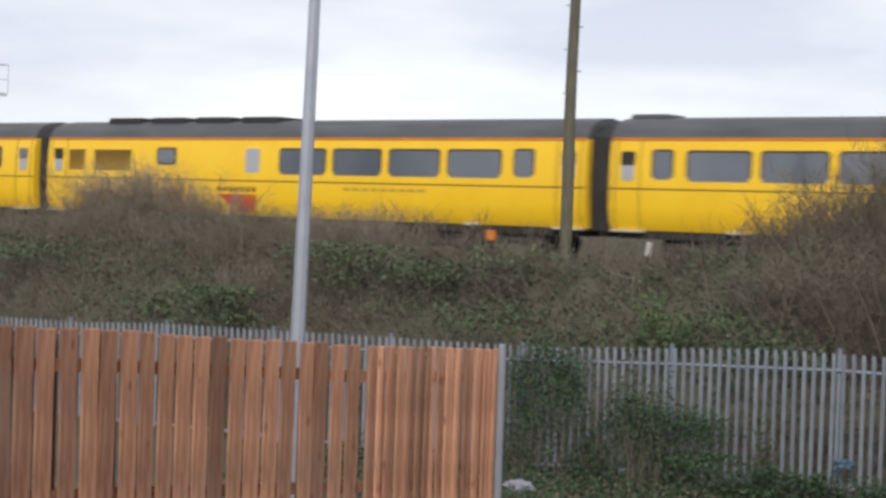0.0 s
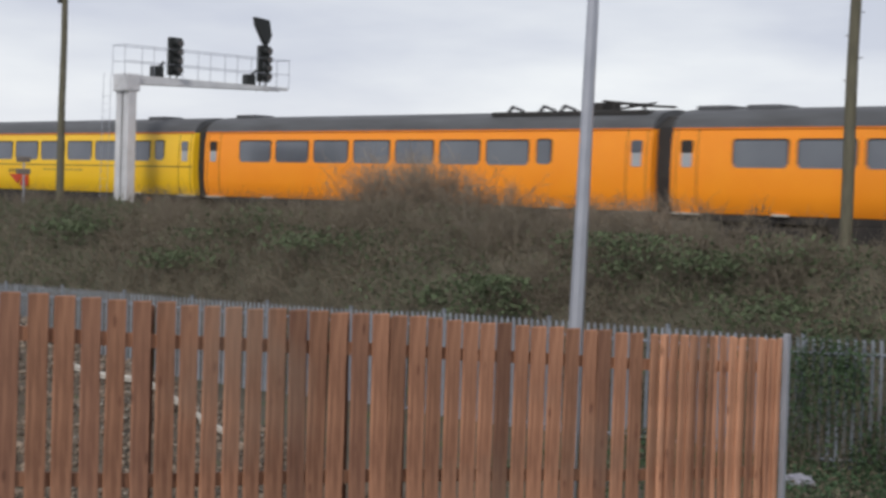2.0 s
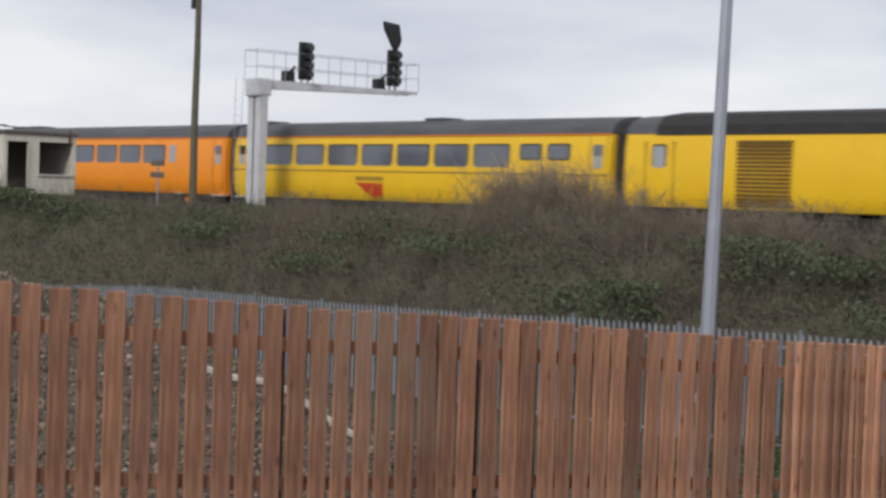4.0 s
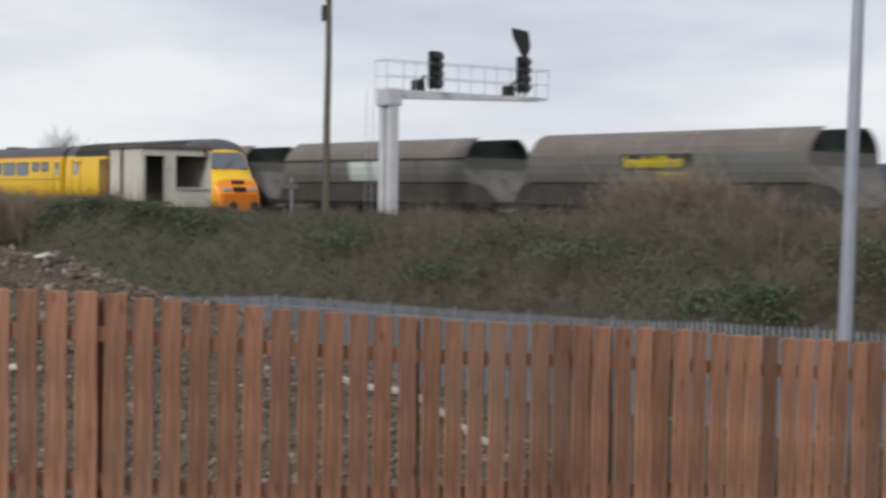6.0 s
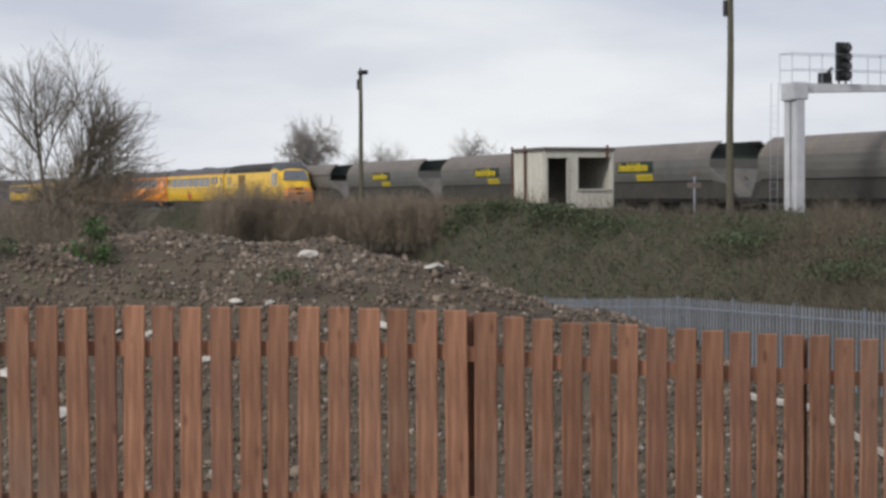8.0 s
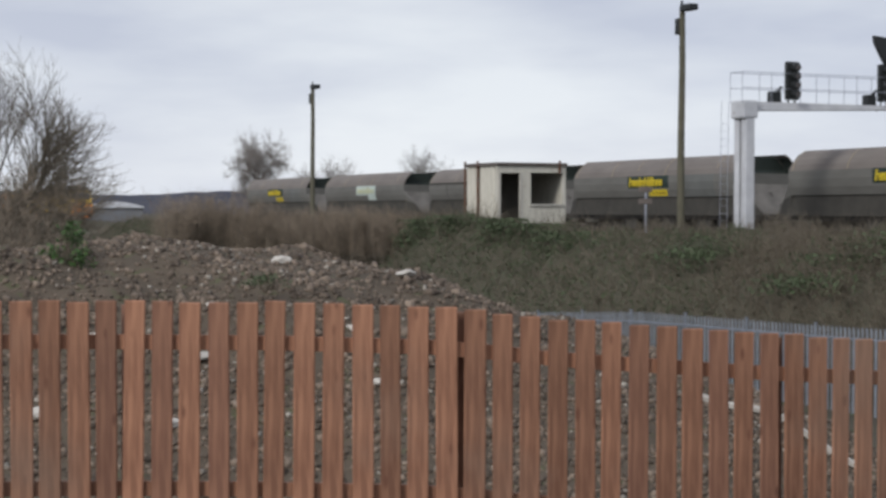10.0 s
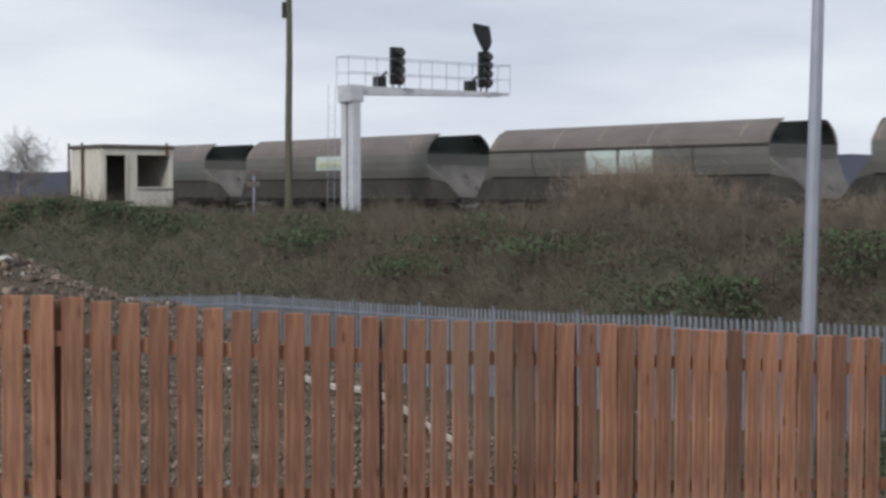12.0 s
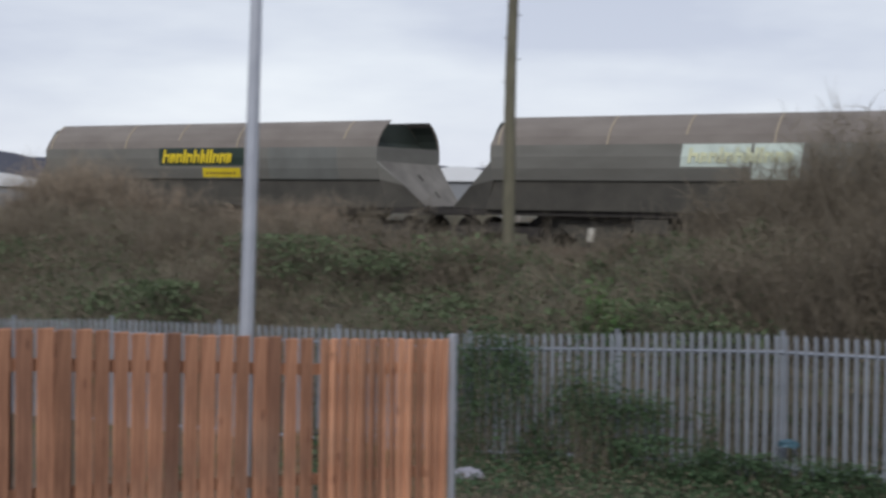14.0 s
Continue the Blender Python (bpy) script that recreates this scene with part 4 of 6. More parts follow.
def gantry():
    x, y, base = -56.95, 38.5, 2.75
    g = thing("signal_gantry", "white cantilever steel signal gantry beside the tracks", "signal gantry", pose(x, y, 0))
    top = EYE_Z + 3.85
    for dx in (-0.36, 0.14):
        bm = boxed(dx, dx + 0.36, -0.2, 0.2, base, top - 0.05, bevel=0.03)
        part("column", bm, M_WHITE, g, "white box-section column")
    part("web_plate", boxed(0.0, 0.14, -0.12, 0.12, base, top), M_UNDER, g)
    part("column_head", boxed(-0.42, 0.54, -0.34, 0.34, top - 0.12, top + 0.6, bevel=0.08), M_WHITE, g)
    part("footing", boxed(-0.7, 0.95, -0.55, 0.55, base - 0.4, base + 0.28, bevel=0.05), M_WHITE, g, "pale concrete footing")
    arm = prism(bmesh.new(), [(0.3, top + 0.20), (0.3, top + 0.56), (8.05, top + 0.56), (8.05, top + 0.42)], -0.32, -0.24, axis="x")
    prism(arm, [(0.3, top + 0.20), (0.3, top + 0.56), (8.05, top + 0.56), (8.05, top + 0.42)], 0.24, 0.32, axis="x")
    box(arm, -0.3, 0.3, 0.3, 8.05, top + 0.52, top + 0.56)
    part("arm", arm, M_WHITE, g, "tapering white cantilever arm")
    for i in range(12):
        yy = 0.6 + i * 0.62
        part("arm_rib", boxed(-0.335, -0.325, yy, yy + 0.06, top + 0.36, top + 0.54), M_RUST, g)
    for s in (-0.42, 0.42):
        for i in range(7):
            yy = -0.35 + i * 1.395
            part("handrail_post", rod(bmesh.new(), (s, yy, top + 0.5), (s, yy, top + 1.75), 0.014, n=6), M_GALV, g)
        for z in (1.1, 1.72):
            part("handrail", rod(bmesh.new(), (s, -0.35, top + z), (s, 8.02, top + z), 0.013, n=6), M_GALV, g)
    for yy in (-0.35, 8.02):
        part("handrail", rod(bmesh.new(), (-0.42, yy, top + 1.72), (0.42, yy, top + 1.72), 0.013, n=6), M_GALV, g)
    lad = bmesh.new()
    for yy in (-0.62, -0.28):
        rod(lad, (-0.75, yy, base), (-0.62, yy, top + 0.6), 0.011, n=6)
    for i in range(18):
        z = base + 0.3 + i * 0.3
        rod(lad, (-0.74, -0.62, z), (-0.74, -0.28, z), 0.006, n=5)
    part("ladder", lad, M_GALV, g, "thin galvanised access ladder")
    signal_head(g, "black four-lamp colour light signal with hoods", 4, pose(0.35, 2.12, top + 0.67))
    signal_head(g, "black four-lamp signal with angled route indicator", 4, pose(0.35, 6.72, top + 0.72), feather=True)
    for yy in (1.4, 6.1):
        bm = boxed(-0.1, 0.3, yy - 0.22, yy + 0.22, top + 0.53, top + 1.0, bevel=0.05)
        rod(bm, (0.1, yy + 0.1, top + 0.95), (0.25, yy + 0.25, top + 1.2), 0.06, n=8)
        box(bm, 0.05, 0.15, yy - 0.05, yy + 0.35, top + 0.5, top + 0.6)
        part("equipment_box", bm, M_SIGNAL, g, "small black equipment box")


gantry()


# ---- poles and lamps ----
def timber_pole(name, x, y, top, lean, label, lamp=False, group="timber poles"):
    base = float(ground_z(x, y)) - 0.1
    p = thing(name, label, "pole", pose(x, y, base, 0, lean, 0), group=group)
    tall = top - base
    bm = bmesh.new()
    rings = []
    for i in range(9):
        a, w = i / 8, 0.02 * math.sin(i * 1.3)
        r = 0.155 - 0.05 * a
        rings.append([bm.verts.new((w + r * math.cos(k * math.pi / 6), r * math.sin(k * math.pi / 6), tall * a)) for k in range(12)])
    for lo, hi in zip(rings, rings[1:]):
        for k in range(12):
            bm.faces.new((lo[k], lo[(k + 1) % 12], hi[(k + 1) % 12], hi[k]))
    bm.faces.new(rings[-1])
    part("shaft", bm, M_POLE, p, "weathered greenish timber shaft", soft=True)
    for i in range(10):
        z = tall * (0.45 + 0.05 * i)
        s = 1 if i % 2 else -1
        part("step_iron", rod(bmesh.new(), (0.1 * s, 0, z), (0.24 * s, 0, z), 0.012, n=5), M_UNDER, p)
    if lamp:
        part("lamp_bracket", rod(bmesh.new(), (-0.1, 0, tall - 0.12), (0.55, -0.1, tall - 0.02), 0.04, n=6), M_UNDER, p)
        part("lamp", boxed(0.12, 0.82, -0.22, 0.18, tall - 0.12, tall + 0.12, bevel=0.05), M_SIGNAL, p, "dark floodlight head")
        part("junction_box", boxed(-0.35, -0.1, -0.12, 0.12, tall - 0.95, tall - 0.35, bevel=0.03), M_SIGNAL, p)
        part("insulator", rod(bmesh.new(), (-0.05, 0, tall), (-0.05, 0, tall + 0.3), 0.05, n=8), M_SIGNAL, p)
    return p


timber_pole("timber_pole", -21.13, 34.0, 13.2, 0.6, "tall weathered timber pole with step irons")
timber_pole("lamp_pole", -54.42, 34.0, 12.2, 0.5, "tall timber lamp pole with dark floodlight", lamp=True)
timber_pole("lamp_pole", -92.5, 33.0, 11.75, 0.3, "tall timber lamp pole standing far along the line", lamp=True)


def street_column():
    x, y = -13.01, 15.1
    base = float(ground_z(x, y)) - 0.1
    c = thing("street_lamp", "galvanised octagonal steel lamp column behind the fence", "street lamp", pose(x, y, base, 0, 1.5, 0))
    tall = 10.0 - base
    bm = rod(bmesh.new(), (0, 0, 0), (0, 0, 1.6), 0.098, 0.098, n=8)
    rod(bm, (0, 0, 1.58), (0, 0, tall), 0.094, 0.05, n=8)
    part("column", bm, M_GALV, c, "galvanised octagonal shaft")
    part("base_collar", rod(bmesh.new(), (0, 0, 0), (0, 0, 0.12), 0.16, n=8), M_GALV, c)
    part("door_plate", boxed(-0.04, 0.04, -0.102, -0.08, 0.6, 1.1), M_GALV, c)
    part("sticker", boxed(-0.05, 0.02, -0.1, -0.085, 1.9, 2.0), M_SILL, c, "small pale sticker")
    part("lantern", boxed(-0.1, 0.75, -0.14, 0.14, tall, tall + 0.12, bevel=0.04), M_GALV, c)


street_column()


def line_sign():
    x, y = -55.6, 33.2
    base = float(ground_z(x, y))
    s = thing("lineside_sign", "small brown two-board lineside sign on a grey post", "sign", pose(x, y, base, 0, 0, 35))
    part("post", rod(bmesh.new(), (0, 0, 0), (0, 0, 2.55), 0.04, n=8), M_GALV, s)
    for z in (1.95, 2.4):
        part("board", boxed(-0.28, 0.28, -0.06, -0.02, z, z + 0.21, bevel=0.02), M_HUTROOF, s, "dark brown board")
    m = thing("marker_post", "short white marker post beside the track", "marker post", pose(-20.7, 37.0, 2.85, 0, 9, 0))
    part("stake", boxed(-0.03, 0.03, -0.03, 0.03, 0, 0.88), M_UNDER, m)
    part("plate", boxed(-0.08, 0.08, -0.05, 0.05, 0.86, 1.2, bevel=0.02), M_SILL, m, "small white plate")


line_sign()


def hut():
    """A cream cabin: corrugated flank towards the fence, open doorway and empty window in its end."""
    h = thing("lineside_hut", "cream corrugated lineside hut with empty doorway and window", "hut", pose(-59.4, 30.3, 0, 0, 0, 90))
    z0, z1 = 3.5, EYE_Z + 1.80
    L, R, D = -1.5, 1.5, 2.95
    bm = bmesh.new()
    box(bm, L, -1.40, 0, 0.08, z0, z1)
    box(bm, -1.40, -0.48, 0, 0.08, z1 - 0.28, z1)
    box(bm, -0.48, -0.05, 0, 0.08, z0, z1)
    box(bm, -0.05, 1.34, 0, 0.08, z1 - 0.26, z1)
    box(bm, -0.05, 1.34, 0, 0.08, z0, z1 - 1.50)
    box(bm, 1.34, R, 0, 0.08, z0, z1)
    part("front_wall", bm, M_HUT, h, "cream panelled front")
    pts = []
    n = 26
    for i in range(n + 1):
        pts.append((L + (0.07 if (i // 2) % 2 else 0.0), 0.085 + (D - 0.1) * i / n))
    bm = bmesh.new()
    lo = [bm.verts.new((px, py, z0)) for px, py in pts]
    hi = [bm.verts.new((px, py, z1)) for px, py in pts]
    lo2 = [bm.verts.new((px + 0.06, py, z0)) for px, py in pts]
    hi2 = [bm.verts.new((px + 0.06, py, z1)) for px, py in pts]
    for i in range(n):
        bm.faces.new((lo[i + 1], lo[i], hi[i], hi[i + 1]))
        bm.faces.new((lo2[i], lo2[i + 1], hi2[i + 1], hi2[i]))
    part("flank_wall", bm, M_HUT, h, "cream corrugated flank")
    part("flank_wall", boxed(R - 0.08, R, 0.085, D, z0, z1), M_HUT, h)
    part("back_wall", boxed(L + 0.15, R - 0.1, D - 0.08, D, z0, z1), M_INSIDE, h)
    part("floor_slab", boxed(L, R, 0.02, D, z0 - 0.25, z0), M_INSIDE, h)
    part("roof", boxed(L - 0.06, R + 0.05, -0.08, D + 0.06, z1, z1 + 0.13, bevel=0.03), M_HUTROOF, h, "flat dark felt roof")
    for xx, yy in ((L - 0.03, D), (L - 0.03, 1.75), (R - 0.3, -0.05)):
        part("corner_post", boxed(xx - 0.035, xx + 0.035, yy - 0.04, yy + 0.03, z0 + (0 if yy > 0 else 2.6), z1 + 0.22), M_RUST, h, "rusty steel post")
    for a, b in ((-1.44, -1.37), (-0.52, -0.44)):
        part("door_jamb", boxed(a, b, -0.03, 0.1, z0, z1 - 0.26), M_SILL, h)
    part("window_sill", boxed(-0.1, 1.4, -0.07, 0.1, z1 - 1.56, z1 - 1.49), M_SILL, h)
    for xx in (L + 0.3, R - 0.6):
        part("leg", boxed(xx, xx + 0.3, 0.2, 0.5, 1.2, z0 - 0.25), M_INSIDE, h)
    c = thing("relay_cabinet", "small grey lineside cabinet with overhanging lid", "cabinet", pose(-58.2, 31.4, 2.5))
    part("body", boxed(-0.3, 0.3, -0.3, 0.3, 0, 1.55, bevel=0.03), M_SHED, c)
    part("lid", boxed(-0.5, 0.5, -0.45, 0.45, 1.55, 1.66, bevel=0.03), M_HUTROOF, c)


hut()


# ---- timber fence: upright boards on three rails along a bending, falling line ----
FENCE = [(-92.0, 10.50, 4.08), (-82.0, 10.10, 4.10), (-72.0, 9.85, 4.09), (-66.0, 9.85, 4.06), (-62.0, 9.90, 3.985), (-55.0, 10.30, 3.885), (-47.0, 11.30, 3.77), (-41.0, 12.40, 3.64), (-38.6, 12.90, 3.58), (-33.8, 14.00, 3.50)]


def fence_line():
    """Points every few centimetres along the fence: distance, x, y, top."""
    a = np.array(FENCE)
    az = np.linspace(a[0, 0], a[-1, 0], 2400)
    r, top = np.interp(az, a[:, 0], a[:, 1]), np.interp(az, a[:, 0], a[:, 2])
    k = np.ones(161) / 161
    r = np.convolve(np.pad(r, 80, mode="reflect", reflect_type="odd"), k, "valid")
    x, y = r * np.sin(np.radians(az)), r * np.cos(np.radians(az))
    d = np.concatenate([[0], np.cumsum(np.hypot(np.diff(x), np.diff(y)))])
    return d, x, y, top


def board_mesh(width, thick, tall):
    bm = boxed(-width / 2, width / 2, -thick / 2, thick / 2, -tall, 0, bevel=0.0)
    top = [e for e in bm.edges if all(v.co.z > -0.001 for v in e.verts)]
    up = [e for e in bm.edges if abs(e.verts[0].co.z - e.verts[1].co.z) > 0.1]
    bmesh.ops.bevel(bm, geom=top + up, offset=0.006, segments=1, affect="EDGES")
    return bm


def wooden_fence():
    d, x, y, top = fence_line()
    total = d[-1]
    f = thing("timber_fence", "new reddish-brown pine board fence on a slope", "fence", pose(0, 0, 0), kind="structure")
    rng = np.random.default_rng(5)
    wide = [mesh_from("board", board_mesh(w, 0.022, 1.85), M_WOOD) for w in (0.118, 0.123, 0.128)]
    wide.append(mesh_from("board", board_mesh(0.121, 0.022, 1.85), M_WOODDARK))
    close = [mesh_from("board", board_mesh(w, 0.022, 1.85), m) for w, m in ((0.130, M_WOOD), (0.134, M_WOOD), (0.139, M_WOOD), (0.133, M_WOODDARK))]
    close_at = np.interp(-51.5, np.linspace(FENCE[0][0], FENCE[-1][0], 2400), d)
    slim = [mesh_from("board", board_mesh(w, 0.022, 1.85), M_WOODPALE) for w in (0.052, 0.055)] + [mesh_from("board", board_mesh(0.054, 0.022, 1.85), M_WOOD)]
    # back boards all in the dark pine, which adds the shade of the gaps
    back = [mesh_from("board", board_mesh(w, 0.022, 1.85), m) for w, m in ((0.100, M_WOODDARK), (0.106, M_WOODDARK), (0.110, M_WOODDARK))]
    back_at = np.interp(-51.0, np.linspace(FENCE[0][0], FENCE[-1][0], 2400), d)
    turn_at = total - DENSE

    def put(me, s, off, drop=0.0, twist=2.5):
        px, py, pz = np.interp(s, d, x), np.interp(s, d, y), np.interp(s, d, top)
        qx, qy = np.interp(min(s + 0.1, total), d, x), np.interp(min(s + 0.1, total), d, y)
        bx, by = np.interp(max(s - 0.1, 0), d, x), np.interp(max(s - 0.1, 0), d, y)
        h = math.atan2(qy - by, qx - bx)
        nx, ny = math.sin(h), -math.cos(h)      # towards the camera
        o = part("board", me, None, f)
        o.matrix_basis = Matrix.Translation((px + nx * off, py + ny * off, pz - drop)) @ Euler((0, radians(rng.normal(0, 0.35)), h + radians(rng.normal(0, twist)))).to_matrix().to_4x4()

    s = 0.06
    while s < turn_at:
        put((wide if s < close_at else close)[rng.choice(4, p=(0.3, 0.3, 0.22, 0.18))], s, 0.034 + rng.uniform(-0.002, 0.010), rng.uniform(-0.007, 0.009))
        gap = PITCH + rng.uniform(-0.006, 0.006)
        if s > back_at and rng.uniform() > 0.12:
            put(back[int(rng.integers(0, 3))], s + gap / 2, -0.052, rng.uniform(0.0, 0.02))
        s += gap
    i = 0
    while s < total - 0.02:
        put(slim[int(rng.choice(3, p=(0.36, 0.34, 0.3)))], s, 0.030 if i % 2 else 0.053, rng.uniform(-0.006, 0.008))
        s += 0.053 + rng.uniform(-0.003, 0.003)
        i += 1
    # rails and posts behind the boards
    for depth in (0.24, 1.09, 1.74):
        n = int(total / 0.3)
        bm = bmesh.new()
        for j in range(n):
            a, b = total * j / n, total * (j + 1) / n
            pa = Vector((np.interp(a, d, x), np.interp(a, d, y), np.interp(a, d, top) - depth))
            pb = Vector((np.interp(b, d, x), np.interp(b, d, y), np.interp(b, d, top) - depth))
            way = (pb - pa).normalized()
            side = Vector((way.y, -way.x, 0)).normalized()
            m = Matrix.Translation((pa + pb) / 2 - side * 0.006) @ way.to_track_quat("X", "Z").to_matrix().to_4x4() @ Matrix.Diagonal(((pb - pa).length + 0.02, 0.04, 0.085, 1))
            bmesh.ops.create_cube(bm, size=1, matrix=m)
        part("rail", bm, M_WOOD, f, "horizontal pine rail")
    for j in range(int(total / 1.9) + 1):
        a = min(0.9 + j * 1.9, total - 0.06)
        px, py, pz = (np.interp(a, d, v) for v in (x, y, top))
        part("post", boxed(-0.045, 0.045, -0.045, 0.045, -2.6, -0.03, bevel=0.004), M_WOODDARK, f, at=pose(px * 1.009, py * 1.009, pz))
    px, py, pz = x[-1], y[-1], top[-1]
    part("end_post", boxed(-0.022, 0.022, -0.022, 0.022, -2.6, 0.04, bevel=0.004), M_GALV, f, "grey metal end post", at=pose(px + 0.06, py + 0.02, pz))


DENSE, PITCH = 1.55, 0.163
wooden_fence()


# ---- steel palisade fence ----
def palisade():
    y0 = 23.7
    f = thing("palisade_fence", "galvanised steel palisade fence with pointed pales", "fence", pose(0, 0, 0), kind="structure")
    bm = bmesh.new()
    prof = [(-0.034, 0.012), (-0.018, -0.014), (0.018, -0.014), (0.034, 0.012), (0.030, 0.015), (0.016, -0.008), (-0.016, -0.008), (-0.030, 0.015)]
    lo = [bm.verts.new((px, py, -2.4)) for px, py in prof]
    hi = [bm.verts.new((px, py, -0.10)) for px, py in prof]
    for i in range(8):
        j = (i + 1) % 8
        bm.faces.new((lo[i], lo[j], hi[j], hi[i]))
    tips = [bm.verts.new((dx, -0.006, z)) for dx, z in ((-0.026, 0.0), (0.0, -0.045), (0.026, 0.0))]
    for a, b, t in ((0, 1, 0), (1, 2, 1), (2, 3, 2)):
        bm.faces.new((hi[a], hi[b], tips[t]))
    bm.faces.new((hi[1], tips[1], tips[0]))
    bm.faces.new((hi[2], tips[2], tips[1]))
    pale = mesh_from("pale", bm, M_PALE)

    def top_at(x):
        return float(np.interp(x, (-75, -52, -46.5, -40, -34, -31.7, -26, -24, -15, -11, -8, 4), (1.2, 1.3, 1.54, 1.91, 2.0, 2.04, 2.17, 2.28, 2.47, 2.73, 2.76, 2.9)))

    near, rest_v, rest_f = 0, [], []
    pv = np.array([v.co[:] for v in pale.vertices])
    pf = [tuple(p.vertices) for p in pale.polygons]
    n = 0
    x = 4.0
    while x > -75:
        z = top_at(x)
        if -49.5 < x < -3.5:
            part("pale", pale, None, f).matrix_basis = pose(x, y0, z, 0, math.sin(x * 7.3) * 0.35, 0)
            near += 1
        else:
            k = len(rest_v)
            rest_v.extend((pv + (x, y0, z)).tolist())
            rest_f.extend(tuple(i + k for i in t) for t in pf)
        n += 1
        x -= 0.155
    me = bpy.data.meshes.new("far_pales")
    me.from_pydata(rest_v, [], rest_f)
    me.materials.append(M_PALE)
    tagged(part("far_pales", me, None, f), kind="stuff")
    x = 4.0
    while x > -75:
        a, b = x, x - 2.79
        za, zb = top_at(a), top_at(b)
        part("post", boxed(-0.03, 0.03, 0.03, 0.08, -2.4, 0.05), M_PALE, f, at=pose(a + 0.077, y0, za))
        for d in (0.28, 2.0):
            bm = bmesh.new()
            rod(bm, (a, y0 + 0.03, za - d), (b, y0 + 0.03, zb - d), 0.032, n=4)
            part("rail", bm, M_PALE, f)
        x -= 2.79


palisade()


# ---- rubble heap ----
def heap_z(x, y):
    """Spoil heap behind the timber fence, ridge running left."""
    x, y = np.asarray(x, float), np.asarray(y, float)
    az = np.degrees(np.arctan2(x, y))
    r = np.hypot(x, y)
    ridge = np.interp(az, [-100, -84, -76, -71, -67, -65, -63, -59, -55, -52, -46], [4.2, 4.18, 4.2, 4.1, 3.88, 3.62, 3.35, 3.0, 2.45, 1.9, 0.6])
    lump = 0.06 * np.sin(x * 1.9 + y) + 0.04 * np.sin(y * 2.7 - x * 0.8) + 0.05 * np.sin(x * 5.1) * np.cos(y * 4.3)
    up = step(11.4, 18.0, r) * (1 - 0.75 * step(19.5, 27, r))
    g = ground_z(x, y)
    return g - 0.25 + np.maximum(ridge + 0.25 - g, 0) * up + lump * up


def rubble():
    az = np.linspace(-98, -45, 150)
    r = np.linspace(11.2, 27, 90)
    ga, gr = np.meshgrid(np.radians(az), r)
    x, y = gr * np.sin(ga), gr * np.cos(ga)
    v = np.stack([x, y, heap_z(x, y)], -1).reshape(-1, 3)
    nx, ny = len(az), len(r)
    i = (np.arange(ny - 1)[:, None] * nx + np.arange(nx - 1)[None]).ravel()
    me = bulk("rubble_heap", v, np.stack([i, i + 1, i + nx + 1, i + nx], 1), M_SOIL)
    me.shade_smooth()
    tagged(new("rubble_heap", me), "brown heap of broken brick, stone and soil", "rubble heap", kind="stuff")
    rng = np.random.default_rng(11)
    n = 52000
    a, rr = np.radians(rng.uniform(-96, -46, n)), rng.uniform(11.6, 21.5, n)
    x, y = rr * np.sin(a), rr * np.cos(a)
    s = np.exp(rng.normal(math.log(0.0138), 0.45, n)).clip(0.006, 0.04)
    cube = np.array([[i, j, k] for i in (-1, 1) for j in (-1, 1) for k in (-1, 1)], float)
    quads = np.array([(0, 1, 3, 2), (4, 6, 7, 5), (0, 4, 5, 1), (2, 3, 7, 6), (0, 2, 6, 4), (1, 5, 7, 3)])
    rot = np.stack([np.array(Euler(rng.uniform(0, 6.28, 3)).to_matrix()) for _ in range(n)])
    shape = cube[None] * rng.uniform(0.4, 1.2, (n, 1, 3)) * (1 + rng.uniform(-0.3, 0.3, (n, 8, 3)))
    v = np.einsum("nij,nkj->nki", rot, shape) * s[:, None, None] + np.stack([x, y, heap_z(x, y) + s * 0.2], -1)[:, None]
    faces = (quads[None] + (np.arange(n) * 8)[:, None, None]).reshape(-1, 4)
    tagged(new("rubble_stones", bulk("rubble_stones", v.reshape(-1, 3), faces, M_STONE)), "loose broken stones and brick on the heap", "rubble", kind="stuff")
    k = 2000
    a, rr = np.radians(rng.uniform(-96, -50, k)), rng.uniform(11.6, 20.5, k)
    x, y = rr * np.sin(a), rr * np.cos(a)
    s = rng.uniform(0.007, 0.022, k)
    shape = cube[None] * rng.uniform(0.3, 1.3, (k, 1, 3)) * (1 + rng.uniform(-0.3, 0.3, (k, 8, 3)))
    v = np.einsum("nij,nkj->nki", rot[:k], shape) * s[:, None, None] + np.stack([x, y, heap_z(x, y) + s * 0.5], -1)[:, None]
    faces = (quads[None] + (np.arange(k) * 8)[:, None, None]).reshape(-1, 4)
    tagged(new("pale_fragments", bulk("pale_fragments", v.reshape(-1, 3), faces, M_FRAGMENT)), "scattered pale plaster and concrete fragments", "rubble", kind="stuff")
    chunks = [(-67.3, 17.6, 0.20), (-71.5, 18.0, 0.22), (-74.4, 15.6, 0.2), (-73.8, 16.4, 0.12), (-72.7, 16.4, 0.12), (-76.6, 16.0, 0.1), (-68.95, 16.2, 0.16), (-75.2, 14.6, 0.2), (-77.7, 16.0, 0.1),
              (-81.0, 15.4, 0.22), (-79.5, 14.8, 0.2), (-68.3, 15.4, 0.12), (-58.6, 14.6, 0.11), (-57.3, 14.6, 0.12), (-56.1, 14.4, 0.1), (-55.2, 14.3, 0.13),
              (-53.8, 14.2, 0.12), (-52.6, 14.0, 0.11), (-63.0, 14.0, 0.11), (-61.5, 13.7, 0.1), (-70.0, 13.5, 0.1), (-77.0, 13.3, 0.12), (-74.0, 13.0, 0.1), (-65.5, 13.4, 0.1)]
